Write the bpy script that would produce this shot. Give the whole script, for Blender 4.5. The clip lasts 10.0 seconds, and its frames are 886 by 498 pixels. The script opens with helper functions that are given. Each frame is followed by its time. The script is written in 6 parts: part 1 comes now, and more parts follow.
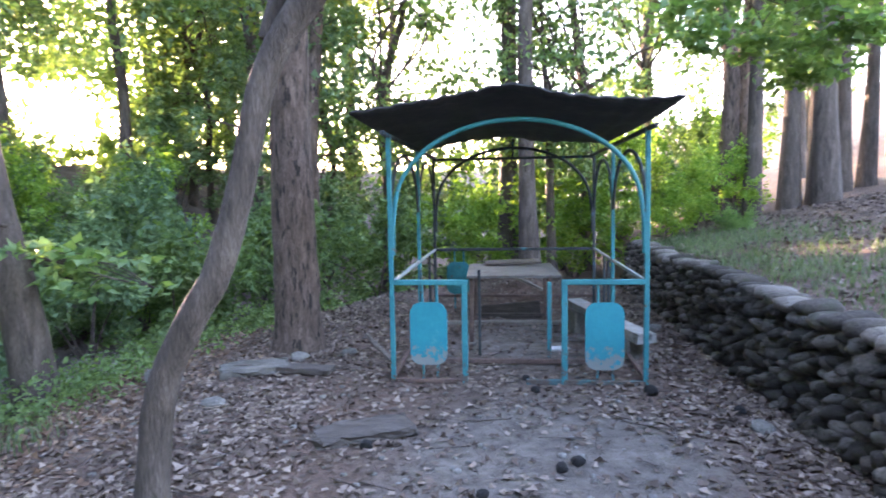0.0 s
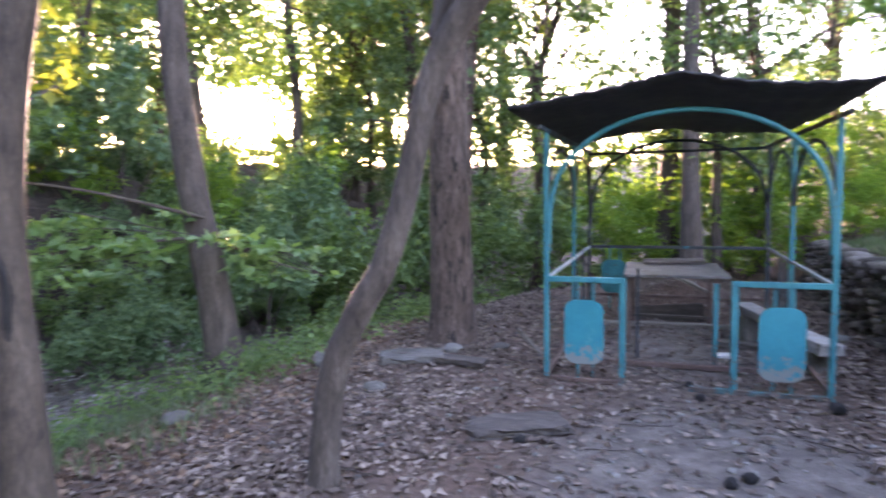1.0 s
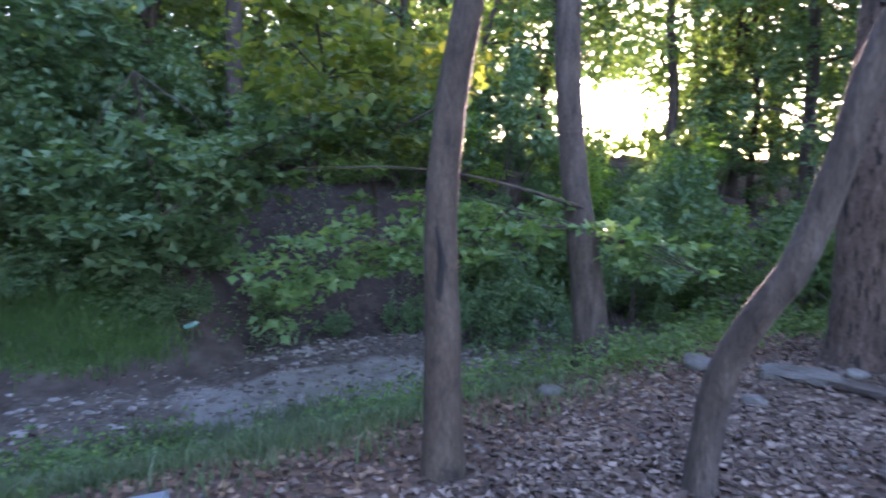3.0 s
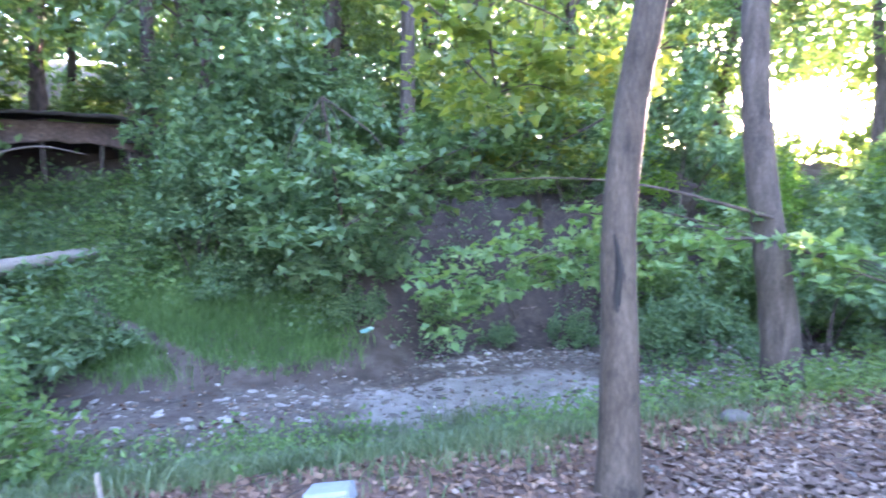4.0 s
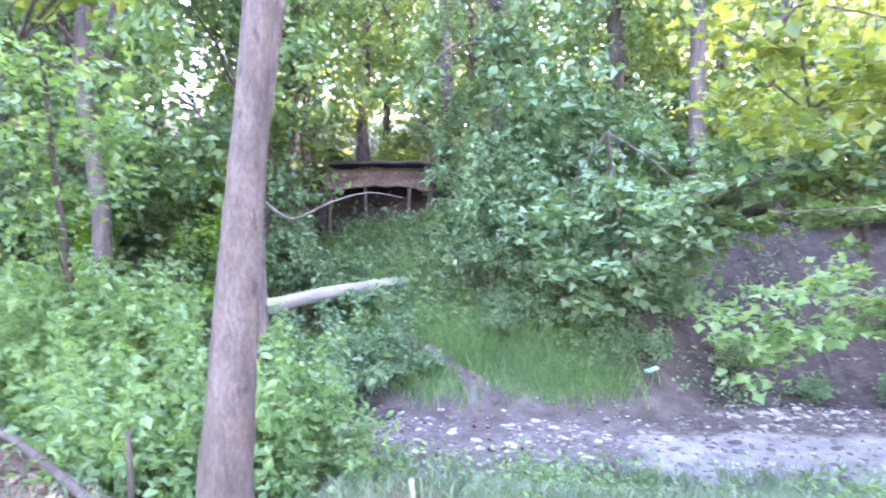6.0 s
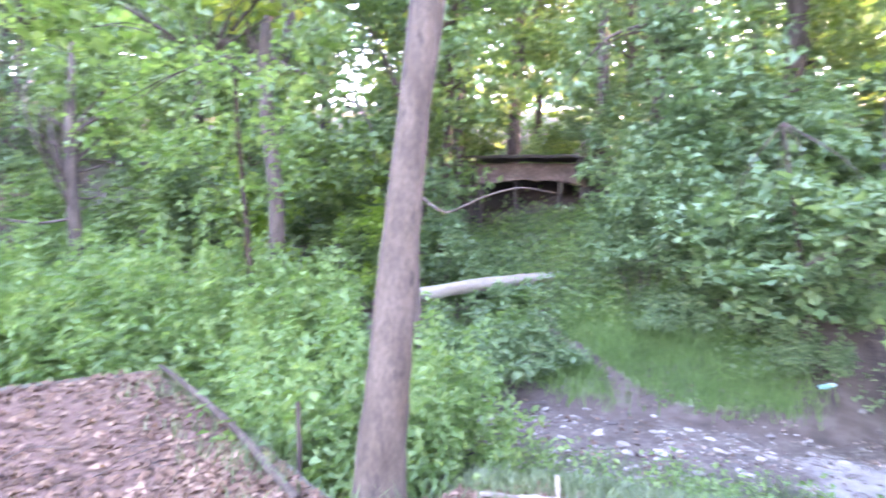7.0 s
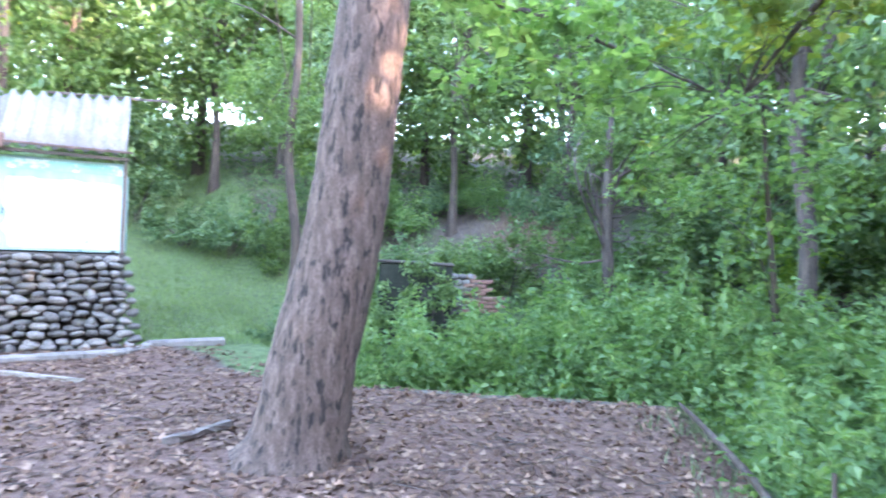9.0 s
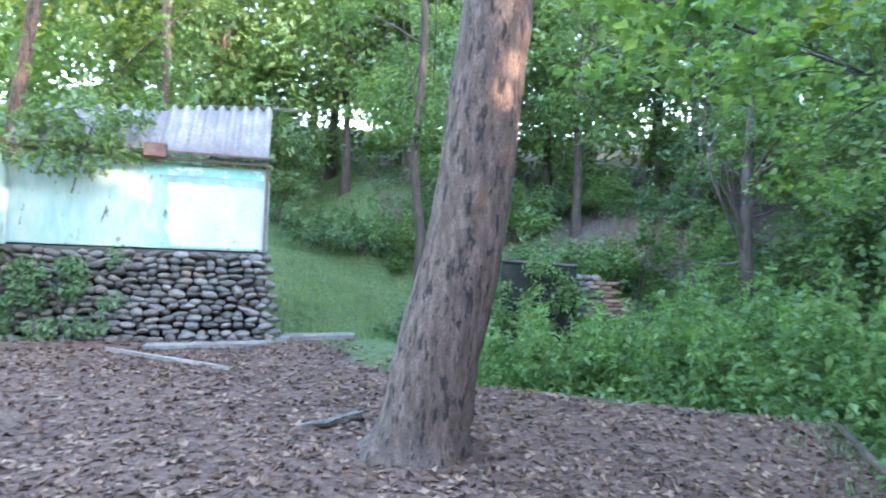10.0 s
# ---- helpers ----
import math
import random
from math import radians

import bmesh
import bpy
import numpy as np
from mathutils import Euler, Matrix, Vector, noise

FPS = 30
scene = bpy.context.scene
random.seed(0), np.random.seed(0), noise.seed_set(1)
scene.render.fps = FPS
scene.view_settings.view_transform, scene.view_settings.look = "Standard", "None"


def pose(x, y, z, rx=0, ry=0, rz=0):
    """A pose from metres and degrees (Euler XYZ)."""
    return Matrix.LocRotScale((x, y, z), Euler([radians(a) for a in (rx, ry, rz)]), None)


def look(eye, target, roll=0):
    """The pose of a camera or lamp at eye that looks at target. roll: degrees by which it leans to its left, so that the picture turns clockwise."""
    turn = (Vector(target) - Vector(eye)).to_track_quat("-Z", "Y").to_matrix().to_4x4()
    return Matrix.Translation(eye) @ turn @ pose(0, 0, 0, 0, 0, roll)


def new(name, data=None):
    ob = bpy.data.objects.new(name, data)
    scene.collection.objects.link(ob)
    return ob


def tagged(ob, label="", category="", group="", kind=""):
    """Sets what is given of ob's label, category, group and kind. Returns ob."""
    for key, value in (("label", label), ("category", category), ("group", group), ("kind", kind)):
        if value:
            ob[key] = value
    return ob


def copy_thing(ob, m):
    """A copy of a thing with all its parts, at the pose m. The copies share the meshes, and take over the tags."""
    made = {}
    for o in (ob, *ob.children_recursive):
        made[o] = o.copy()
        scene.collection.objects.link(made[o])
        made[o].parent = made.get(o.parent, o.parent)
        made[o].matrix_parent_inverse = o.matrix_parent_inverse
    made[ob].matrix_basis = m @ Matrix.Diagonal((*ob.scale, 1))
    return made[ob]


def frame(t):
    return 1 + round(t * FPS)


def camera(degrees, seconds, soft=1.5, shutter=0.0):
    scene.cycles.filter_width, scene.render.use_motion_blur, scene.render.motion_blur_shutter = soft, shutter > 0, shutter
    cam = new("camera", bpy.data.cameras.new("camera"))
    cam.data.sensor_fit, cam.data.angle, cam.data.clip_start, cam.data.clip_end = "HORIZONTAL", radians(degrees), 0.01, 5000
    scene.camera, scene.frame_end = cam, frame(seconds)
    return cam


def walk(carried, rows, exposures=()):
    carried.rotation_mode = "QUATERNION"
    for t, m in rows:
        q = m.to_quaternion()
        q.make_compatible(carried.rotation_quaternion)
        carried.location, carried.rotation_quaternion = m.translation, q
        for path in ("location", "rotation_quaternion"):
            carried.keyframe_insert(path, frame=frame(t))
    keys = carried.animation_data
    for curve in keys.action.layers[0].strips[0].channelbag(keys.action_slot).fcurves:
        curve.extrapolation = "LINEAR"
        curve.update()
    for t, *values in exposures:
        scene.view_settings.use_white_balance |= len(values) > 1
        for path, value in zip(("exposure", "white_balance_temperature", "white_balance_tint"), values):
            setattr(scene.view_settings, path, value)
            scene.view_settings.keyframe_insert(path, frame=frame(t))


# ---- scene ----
cam = camera(70.9, 10.0, soft=1.75, shutter=0.5)
PATH = [
    (0, (0.605, -1.396, 1.664), (0.395, 0.586, 1.493), -1.0),
    (0.5, (0.577, -1.393, 1.66), (0.195, 0.562, 1.482), -1.2),
    (1, (0.541, -1.41, 1.662), (-0.129, 0.466, 1.485), -1.0),
    (1.5, (0.464, -1.335, 1.644), (-0.528, 0.394, 1.48), -0.7),
    (2, (0.493, -1.466, 1.667), (-0.69, 0.137, 1.487), -0.9),
    (2.5, (0.461, -1.505, 1.665), (-0.917, -0.072, 1.45), -0.6),
    (2.7, (0.422, -1.51, 1.659), (-1.035, -0.156, 1.45), -0.1),
    (3.8, (0.382, -1.627, 1.622), (-1.4, -0.733, 1.466), 0.4),
    (4, (0.372, -1.62, 1.615), (-1.455, -0.821, 1.465), -0.1),
    (4.5, (0.365, -1.65, 1.607), (-1.539, -1.06, 1.44), 0.2),
    (5, (0.35, -1.679, 1.606), (-1.607, -1.296, 1.453), 0.5),
    (5.5, (0.391, -1.7, 1.624), (-1.602, -1.561, 1.532), 0.6),
    (6.8, (0.457, -1.767, 1.663), (-1.506, -2.147, 1.622), -0.3),
    (7, (0.473, -1.76, 1.663), (-1.459, -2.272, 1.598), 0.9),
    (7.5, (0.464, -1.737, 1.66), (-1.292, -2.689, 1.562), 1.9),
    (8, (0.49, -1.739, 1.676), (-1.034, -3.033, 1.637), 1.8),
    (8.5, (0.552, -1.723, 1.685), (-0.685, -3.295, 1.698), 1.7),
    (9, (0.611, -1.725, 1.682), (-0.387, -3.458, 1.705), 2.2),
    (9.5, (0.626, -1.709, 1.679), (-0.175, -3.541, 1.701), 2.3),
    (10, (0.621, -1.721, 1.674), (-0.022, -3.615, 1.683), 2.5),
]
EXPOSURES = [(0.0, 4.75, 6200, 36), (0.8, 4.8, 6350, 41), (1.5, 3.4, 6600, 56), (2.0, 3.3, 6150, 52), (2.7, 3.8, 5700, 44), (3.8, 5.15, 5600, 40), (4.5, 6.27, 5550, 50), (5.0, 6.35, 5750, 51), (5.5, 6.5, 5880, 54), (7.0, 6.42, 6400, 55), (8.1, 6.2, 6100, 42), (8.6, 6.05, 6000, 39), (9.2, 5.45, 5750, 28), (10.0, 5.1, 5720, 23)]
walk(cam, [(t, look(eye, target, roll)) for t, eye, target, roll in PATH], EXPOSURES)

# ---- light ----
SUN_WAY = Vector((-0.587, 0.799, 0.131)).normalized()
world = bpy.data.worlds.new("world")
scene.world = world
world.use_nodes = True
wn = world.node_tree
sky = wn.nodes.new("ShaderNodeTexSky")
sky.sky_type = "NISHITA"
sky.sun_disc = False
sky.sun_elevation = math.asin(SUN_WAY.z)
sky.sun_rotation = math.atan2(SUN_WAY.x, SUN_WAY.y) % (2 * math.pi)
sky.air_density, sky.dust_density, sky.ozone_density = 1.0, 1.5, 1.0
# glow added to the sky round the low sun, as wide as its glare
sky_way = wn.nodes.new("ShaderNodeTexCoord")
toward = wn.nodes.new("ShaderNodeVectorMath")
toward.operation = "DOT_PRODUCT"
toward.inputs[1].default_value = SUN_WAY
wn.links.new(sky_way.outputs["Generated"], toward.inputs[0])
glow = sky.outputs[0]
for narrow, amount in ((900.0, 60.0), (160.0, 2.0)):
    near_sun = wn.nodes.new("ShaderNodeMath")
    near_sun.operation = "POWER"
    near_sun.use_clamp = True
    wn.links.new(toward.outputs["Value"], near_sun.inputs[0])
    near_sun.inputs[1].default_value = narrow
    more = wn.nodes.new("ShaderNodeVectorMath")
    more.operation = "MULTIPLY_ADD"
    wn.links.new(near_sun.outputs[0], more.inputs[0])
    more.inputs[1].default_value = (amount, amount * 0.86, amount * 0.64)
    wn.links.new(glow, more.inputs[2])
    glow = more.outputs[0]
wn.links.new(glow, wn.nodes["Background"].inputs[0])
wn.nodes["Background"].inputs[1].default_value = 0.15
sun_data = bpy.data.lights.new("sun", "SUN")
sun_data.energy, sun_data.angle, sun_data.color = 2.7, radians(0.6), (1.0, 0.76, 0.48)
sun = new("sun", sun_data)
sun.matrix_world = look(SUN_WAY * 50, (0, 0, 0))


# ---- materials ----
def material(name, colors, scale=6.0, rough=0.85, bump=0.3, stretch=(1, 1, 1), metal=0.0, fine=8.0, spots=None, per_object=0.0, per_island=0.0, translucent=0.0, bump_far=0.02, chips=None):
    """A surface of several colours mixed by noise at two scales, with fine relief."""
    m = bpy.data.materials.new(name)
    m.use_nodes = True
    nt = m.node_tree
    N, L = nt.nodes.new, nt.links.new
    bsdf = nt.nodes["Principled BSDF"]
    tc = N("ShaderNodeTexCoord")
    mp = N("ShaderNodeMapping")
    mp.inputs["Scale"].default_value = stretch
    L(tc.outputs["Object"], mp.inputs["Vector"])
    n1 = N("ShaderNodeTexNoise")
    n1.inputs["Scale"].default_value, n1.inputs["Detail"].default_value, n1.inputs["Roughness"].default_value = scale, 6, 0.6
    L(mp.outputs[0], n1.inputs["Vector"])
    n2 = N("ShaderNodeTexNoise")
    n2.inputs["Scale"].default_value, n2.inputs["Detail"].default_value = scale * fine, 4
    L(mp.outputs[0], n2.inputs["Vector"])
    add = N("ShaderNodeMath")
    add.operation = "MULTIPLY_ADD"
    L(n2.outputs[0], add.inputs[0])
    add.inputs[1].default_value = 0.45
    L(n1.outputs[0], add.inputs[2])
    last = add.outputs[0]
    rnd = None
    if per_island:
        rnd, amount = N("ShaderNodeNewGeometry").outputs["Random Per Island"], per_island
    elif per_object:
        rnd, amount = N("ShaderNodeObjectInfo").outputs["Random"], per_object
    if rnd:
        more = N("ShaderNodeMath")
        more.operation = "MULTIPLY_ADD"
        L(rnd, more.inputs[0])
        more.inputs[1].default_value = amount
        L(last, more.inputs[2])
        shift = N("ShaderNodeMath")
        shift.operation = "SUBTRACT"
        L(more.outputs[0], shift.inputs[0])
        shift.inputs[1].default_value = amount * 0.5
        last = shift.outputs[0]
    ramp = N("ShaderNodeValToRGB")
    els = ramp.color_ramp.elements
    for i, c in enumerate(colors):
        p = 0.42 + 0.62 * i / max(1, len(colors) - 1)
        if per_island or per_object:
            p = 0.25 + 0.95 * i / max(1, len(colors) - 1)
        p = min(1.0, p)
        e = els[i] if i < 2 else els.new(p)
        e.position, e.color = p, (*c, 1)
    L(last, ramp.inputs[0])
    col = ramp.outputs[0]
    if spots:
        color, sscale, lo, hi = spots
        n3 = N("ShaderNodeTexNoise")
        n3.inputs["Scale"].default_value, n3.inputs["Detail"].default_value, n3.inputs["Roughness"].default_value = sscale, 8, 0.65
        L(mp.outputs[0] if stretch[2] < 1 else tc.outputs["Object"], n3.inputs["Vector"])
        r3 = N("ShaderNodeMapRange")
        r3.inputs["From Min"].default_value, r3.inputs["From Max"].default_value = lo, hi
        L(n3.outputs[0], r3.inputs["Value"])
        mix = N("ShaderNodeMix")
        mix.data_type = "RGBA"
        L(r3.outputs[0], mix.inputs["Factor"])
        L(col, mix.inputs["A"])
        mix.inputs["B"].default_value = (*color, 1)
        col = mix.outputs["Result"]
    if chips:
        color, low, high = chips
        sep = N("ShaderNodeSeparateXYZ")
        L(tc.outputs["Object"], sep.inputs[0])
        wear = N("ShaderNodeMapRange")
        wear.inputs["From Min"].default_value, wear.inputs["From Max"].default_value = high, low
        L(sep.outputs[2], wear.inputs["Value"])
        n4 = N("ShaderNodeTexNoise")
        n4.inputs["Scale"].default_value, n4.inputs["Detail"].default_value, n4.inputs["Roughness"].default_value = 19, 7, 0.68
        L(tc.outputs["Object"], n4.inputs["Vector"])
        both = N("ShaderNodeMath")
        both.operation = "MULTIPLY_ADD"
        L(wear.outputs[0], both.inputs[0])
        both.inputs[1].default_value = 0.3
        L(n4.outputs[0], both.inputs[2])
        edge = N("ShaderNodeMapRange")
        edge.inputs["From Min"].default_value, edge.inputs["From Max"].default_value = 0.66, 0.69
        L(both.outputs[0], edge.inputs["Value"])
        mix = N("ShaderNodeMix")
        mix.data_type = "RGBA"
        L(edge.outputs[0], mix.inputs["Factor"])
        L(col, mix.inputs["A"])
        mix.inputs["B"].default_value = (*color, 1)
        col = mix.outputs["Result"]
    L(col, bsdf.inputs["Base Color"])
    bsdf.inputs["Roughness"].default_value, bsdf.inputs["Metallic"].default_value = rough, metal
    if bump:
        b = N("ShaderNodeBump")
        b.inputs["Strength"].default_value, b.inputs["Distance"].default_value = bump, bump_far
        L(add.outputs[0], b.inputs["Height"])
        L(b.outputs[0], bsdf.inputs["Normal"])
    if translucent:
        tr = N("ShaderNodeBsdfTranslucent")
        tint = N("ShaderNodeMix")
        tint.data_type, tint.blend_type = "RGBA", "MULTIPLY"
        tint.inputs["Factor"].default_value = 1.0
        L(col, tint.inputs["A"])
        tint.inputs["B"].default_value = (1.7, 1.6, 0.6, 1)
        L(tint.outputs["Result"], tr.inputs[0])
        mx = N("ShaderNodeMixShader")
        mx.inputs[0].default_value = translucent
        L(bsdf.outputs[0], mx.inputs[1])
        L(tr.outputs[0], mx.inputs[2])
        L(mx.outputs[0], nt.nodes["Material Output"].inputs[0])
    return m


BARK_GREY = material("bark_grey", [(0.034, 0.026, 0.021), (0.088, 0.068, 0.056), (0.16, 0.13, 0.108)], 5, 0.9, 0.9, (2.2, 2.2, 0.5), spots=((0.035, 0.026, 0.02), 6, 0.55, 0.68), bump_far=0.03)
BARK_RED = material("bark_red", [(0.036, 0.025, 0.020), (0.118, 0.081, 0.064), (0.235, 0.170, 0.138)], 4.5, 0.9, 1.0, (3.4, 3.4, 0.9), spots=((0.020, 0.015, 0.013), 5.5, 0.53, 0.61), bump_far=0.04)
BARK_SMOOTH = material("bark_smooth", [(0.030, 0.021, 0.015), (0.070, 0.052, 0.039), (0.125, 0.098, 0.075)], 3, 0.85, 0.8, (2.5, 2.5, 0.9), spots=((0.024, 0.018, 0.015), 5, 0.56, 0.68))
LEAF_GREEN = material("leaf_green", [(0.055, 0.105, 0.036), (0.105, 0.185, 0.066), (0.17, 0.26, 0.10)], 0.7, 0.5, 0, per_island=0.5, translucent=0.42)
LEAF_YELLOW = material("leaf_yellow", [(0.07, 0.115, 0.03), (0.125, 0.18, 0.045), (0.22, 0.25, 0.06)], 0.7, 0.55, 0, per_island=0.6, translucent=0.5)
LEAF_BLUISH = material("leaf_bluish", [(0.055, 0.115, 0.055), (0.104, 0.19, 0.092), (0.175, 0.265, 0.142)], 0.7, 0.5, 0, per_island=0.5, translucent=0.35)
LEAF_FRESH = material("leaf_fresh", [(0.062, 0.135, 0.048), (0.122, 0.225, 0.086), (0.205, 0.315, 0.14)], 0.7, 0.5, 0, per_island=0.5, translucent=0.48)
# yellow-green leaf, brightened in colour to look sunlit from behind
LEAF_LIT_LIME = material("leaf_lit_lime", [(0.085, 0.18, 0.035), (0.165, 0.30, 0.06), (0.27, 0.40, 0.10)], 0.7, 0.5, 0, per_island=0.6, translucent=0.55)
GRASS = material("grass_blades", [(0.055, 0.095, 0.045), (0.10, 0.15, 0.08), (0.165, 0.215, 0.13)], 0.6, 0.6, 0, per_island=0.5, translucent=0.35)
GRASS_FRESH = material("fresh_grass_blades", [(0.05, 0.11, 0.032), (0.09, 0.18, 0.052), (0.15, 0.25, 0.09)], 0.6, 0.6, 0, per_island=0.5, translucent=0.35)
STRAW = material("straw", [(0.12, 0.095, 0.06), (0.21, 0.17, 0.11), (0.32, 0.27, 0.19)], 0.6, 0.8, 0, per_island=0.6, translucent=0.2)
GREY_LEAF = material("grey_dry_leaf", [(0.045, 0.031, 0.024), (0.10, 0.071, 0.055), (0.165, 0.122, 0.097), (0.28, 0.22, 0.18)], 2.0, 0.95, 0, per_island=0.75)
DRY_LEAF = material("dry_leaf", [(0.034, 0.019, 0.012), (0.095, 0.053, 0.033), (0.158, 0.095, 0.060), (0.25, 0.165, 0.112)], 2.0, 0.95, 0, per_island=0.75)
STONE = material("cobble_stone", [(0.06, 0.055, 0.048), (0.135, 0.125, 0.112), (0.25, 0.235, 0.21)], 5, 0.85, 0.5, per_object=0.5, spots=((0.05, 0.055, 0.035), 3, 0.55, 0.75))
STONE_JOINED = material("cobble_stone_far", [(0.06, 0.055, 0.048), (0.135, 0.125, 0.112), (0.25, 0.235, 0.21)], 5, 0.85, 0.5, per_island=0.5)
PALE_STONE = material("creek_stone", [(0.07, 0.06, 0.05), (0.19, 0.168, 0.148), (0.42, 0.39, 0.36)], 6, 0.9, 0.5, per_island=0.75)
CREEK_STONE = material("creek_stone_single", [(0.07, 0.06, 0.05), (0.19, 0.168, 0.148), (0.42, 0.39, 0.36)], 6, 0.9, 0.6, per_object=0.75)
WALL_STONE = material("wall_cobble", [(0.026, 0.020, 0.016), (0.075, 0.062, 0.051), (0.175, 0.152, 0.13)], 6, 0.9, 1.0, per_object=0.9, spots=((0.035, 0.04, 0.02), 4, 0.52, 0.66))
WALL_STONE_JOINED = material("wall_cobble_far", [(0.026, 0.020, 0.016), (0.075, 0.062, 0.051), (0.175, 0.152, 0.13)], 6, 0.9, 1.0, per_island=0.9, spots=((0.035, 0.04, 0.02), 4, 0.52, 0.66))
KERB = material("mossy_kerb", [(0.05, 0.048, 0.034), (0.10, 0.095, 0.072), (0.165, 0.155, 0.125)], 5, 0.95, 0.6, spots=((0.05, 0.065, 0.025), 3, 0.5, 0.62))
MORTAR = material("earth_mortar", [(0.04, 0.034, 0.028), (0.085, 0.072, 0.06)], 9, 0.95, 0.6)
CONCRETE = material("concrete", [(0.13, 0.12, 0.105), (0.20, 0.185, 0.165), (0.29, 0.27, 0.24)], 4, 0.9, 0.4, spots=((0.08, 0.07, 0.055), 3, 0.52, 0.7))
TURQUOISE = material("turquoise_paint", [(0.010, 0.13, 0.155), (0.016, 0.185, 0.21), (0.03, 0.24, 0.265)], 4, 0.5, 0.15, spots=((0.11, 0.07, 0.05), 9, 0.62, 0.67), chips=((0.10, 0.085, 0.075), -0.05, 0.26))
SILL_PAINT = material("flaking_turquoise_paint", [(0.03, 0.11, 0.125), (0.04, 0.15, 0.165)], 4, 0.8, 0.3, spots=((0.09, 0.068, 0.055), 7, 0.40, 0.52))
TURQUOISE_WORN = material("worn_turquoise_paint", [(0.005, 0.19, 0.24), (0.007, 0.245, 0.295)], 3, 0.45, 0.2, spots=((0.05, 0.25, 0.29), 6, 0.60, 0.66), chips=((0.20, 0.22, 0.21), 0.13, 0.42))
FADED_RAIL = material("faded_rail_paint", [(0.13, 0.18, 0.18), (0.24, 0.29, 0.29), (0.36, 0.38, 0.37)], 8, 0.6, 0.2, spots=((0.10, 0.075, 0.06), 9, 0.58, 0.66))
RUSTY = material("rusty_metal", [(0.05, 0.035, 0.03), (0.12, 0.075, 0.06), (0.20, 0.13, 0.10)], 8, 0.8, 0.3)
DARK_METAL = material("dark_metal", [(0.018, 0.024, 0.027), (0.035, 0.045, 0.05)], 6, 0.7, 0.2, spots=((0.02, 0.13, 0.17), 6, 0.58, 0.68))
ROOF_SHEET = material("roof_sheet", [(0.016, 0.017, 0.02), (0.035, 0.036, 0.04), (0.07, 0.07, 0.072)], 3, 0.75, 0.3, spots=((0.08, 0.06, 0.05), 3, 0.6, 0.75))
WORN_WHITE = material("worn_white_paint", [(0.30, 0.29, 0.27), (0.52, 0.51, 0.49), (0.66, 0.65, 0.62)], 7, 0.7, 0.2, spots=((0.16, 0.12, 0.09), 8, 0.57, 0.68))
PLANK = material("grey_wood", [(0.07, 0.055, 0.045), (0.14, 0.115, 0.098), (0.22, 0.185, 0.16)], 4, 0.85, 0.5, (1, 8, 8))
DARK_PLANK = material("dark_wood", [(0.04, 0.033, 0.028), (0.085, 0.07, 0.06), (0.14, 0.118, 0.104)], 4, 0.95, 0.6, (1, 6, 6))
CHAR = material("charred_lump", [(0.012, 0.011, 0.011), (0.03, 0.027, 0.026)], 12, 0.95, 0.7)
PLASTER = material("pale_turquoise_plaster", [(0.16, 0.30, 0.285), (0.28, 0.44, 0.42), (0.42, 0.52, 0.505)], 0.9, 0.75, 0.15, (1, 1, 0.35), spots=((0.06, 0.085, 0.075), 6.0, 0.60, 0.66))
WHITEWASH = material("whitewashed_plaster", [(0.38, 0.44, 0.425), (0.49, 0.54, 0.52), (0.57, 0.60, 0.58)], 2.0, 0.75, 0.15, spots=((0.22, 0.32, 0.30), 5.0, 0.62, 0.70))
# lighter copy of the fresh grass, for the open sky over the lawn
LIT_LAWN = material("lit_lawn_blades", [(0.085, 0.15, 0.055), (0.145, 0.23, 0.088), (0.22, 0.31, 0.14)], 0.6, 0.6, 0, per_island=0.5, translucent=0.35)
TEAL_BAND = material("teal_paint_band", [(0.18, 0.48, 0.45), (0.30, 0.60, 0.56)], 3, 0.7, 0.1, spots=((0.6, 0.74, 0.71), 5, 0.52, 0.6))
CORRUGATED = material("corrugated_sheet", [(0.12, 0.115, 0.115), (0.20, 0.19, 0.185), (0.29, 0.28, 0.275)], 2.5, 0.8, 0.25, (1, 1, 0.4), spots=((0.15, 0.14, 0.13), 2.0, 0.58, 0.74))
# tabletop grey lightened to carry its sheen, with rusty spots
TABLE_SHEET = material("worn_table_sheen", [(0.07, 0.066, 0.062), (0.13, 0.124, 0.118), (0.19, 0.18, 0.17)], 4, 0.65, 0.2, spots=((0.09, 0.06, 0.045), 5, 0.56, 0.68))
PALE_WOOD = material("bleached_wood", [(0.17, 0.15, 0.125), (0.24, 0.212, 0.18), (0.33, 0.295, 0.255)], 6, 0.8, 0.3, (1, 5, 5))
PALE_CONCRETE = material("pale_concrete", [(0.20, 0.185, 0.165), (0.32, 0.30, 0.275), (0.42, 0.40, 0.375)], 6, 0.9, 0.4, spots=((0.12, 0.10, 0.085), 5, 0.55, 0.68))
PALE_PLASTIC = material("pale_blue_plastic", [(0.17, 0.20, 0.225), (0.23, 0.265, 0.295)], 5, 0.5, 0.1)
BRICK = material("red_brick", [(0.12, 0.06, 0.045), (0.20, 0.11, 0.08), (0.27, 0.165, 0.125)], 8, 0.9, 0.4, per_object=0.4)
BROWN_ROOF = material("brown_roof", [(0.045, 0.030, 0.025), (0.115, 0.078, 0.064), (0.22, 0.16, 0.135)], 2, 0.9, 0.4)
HOLLOW_SHADE = material("hollow_shade_wall", [(0.010, 0.012, 0.008), (0.022, 0.026, 0.017), (0.045, 0.048, 0.034)], 5, 0.95, 0.5)
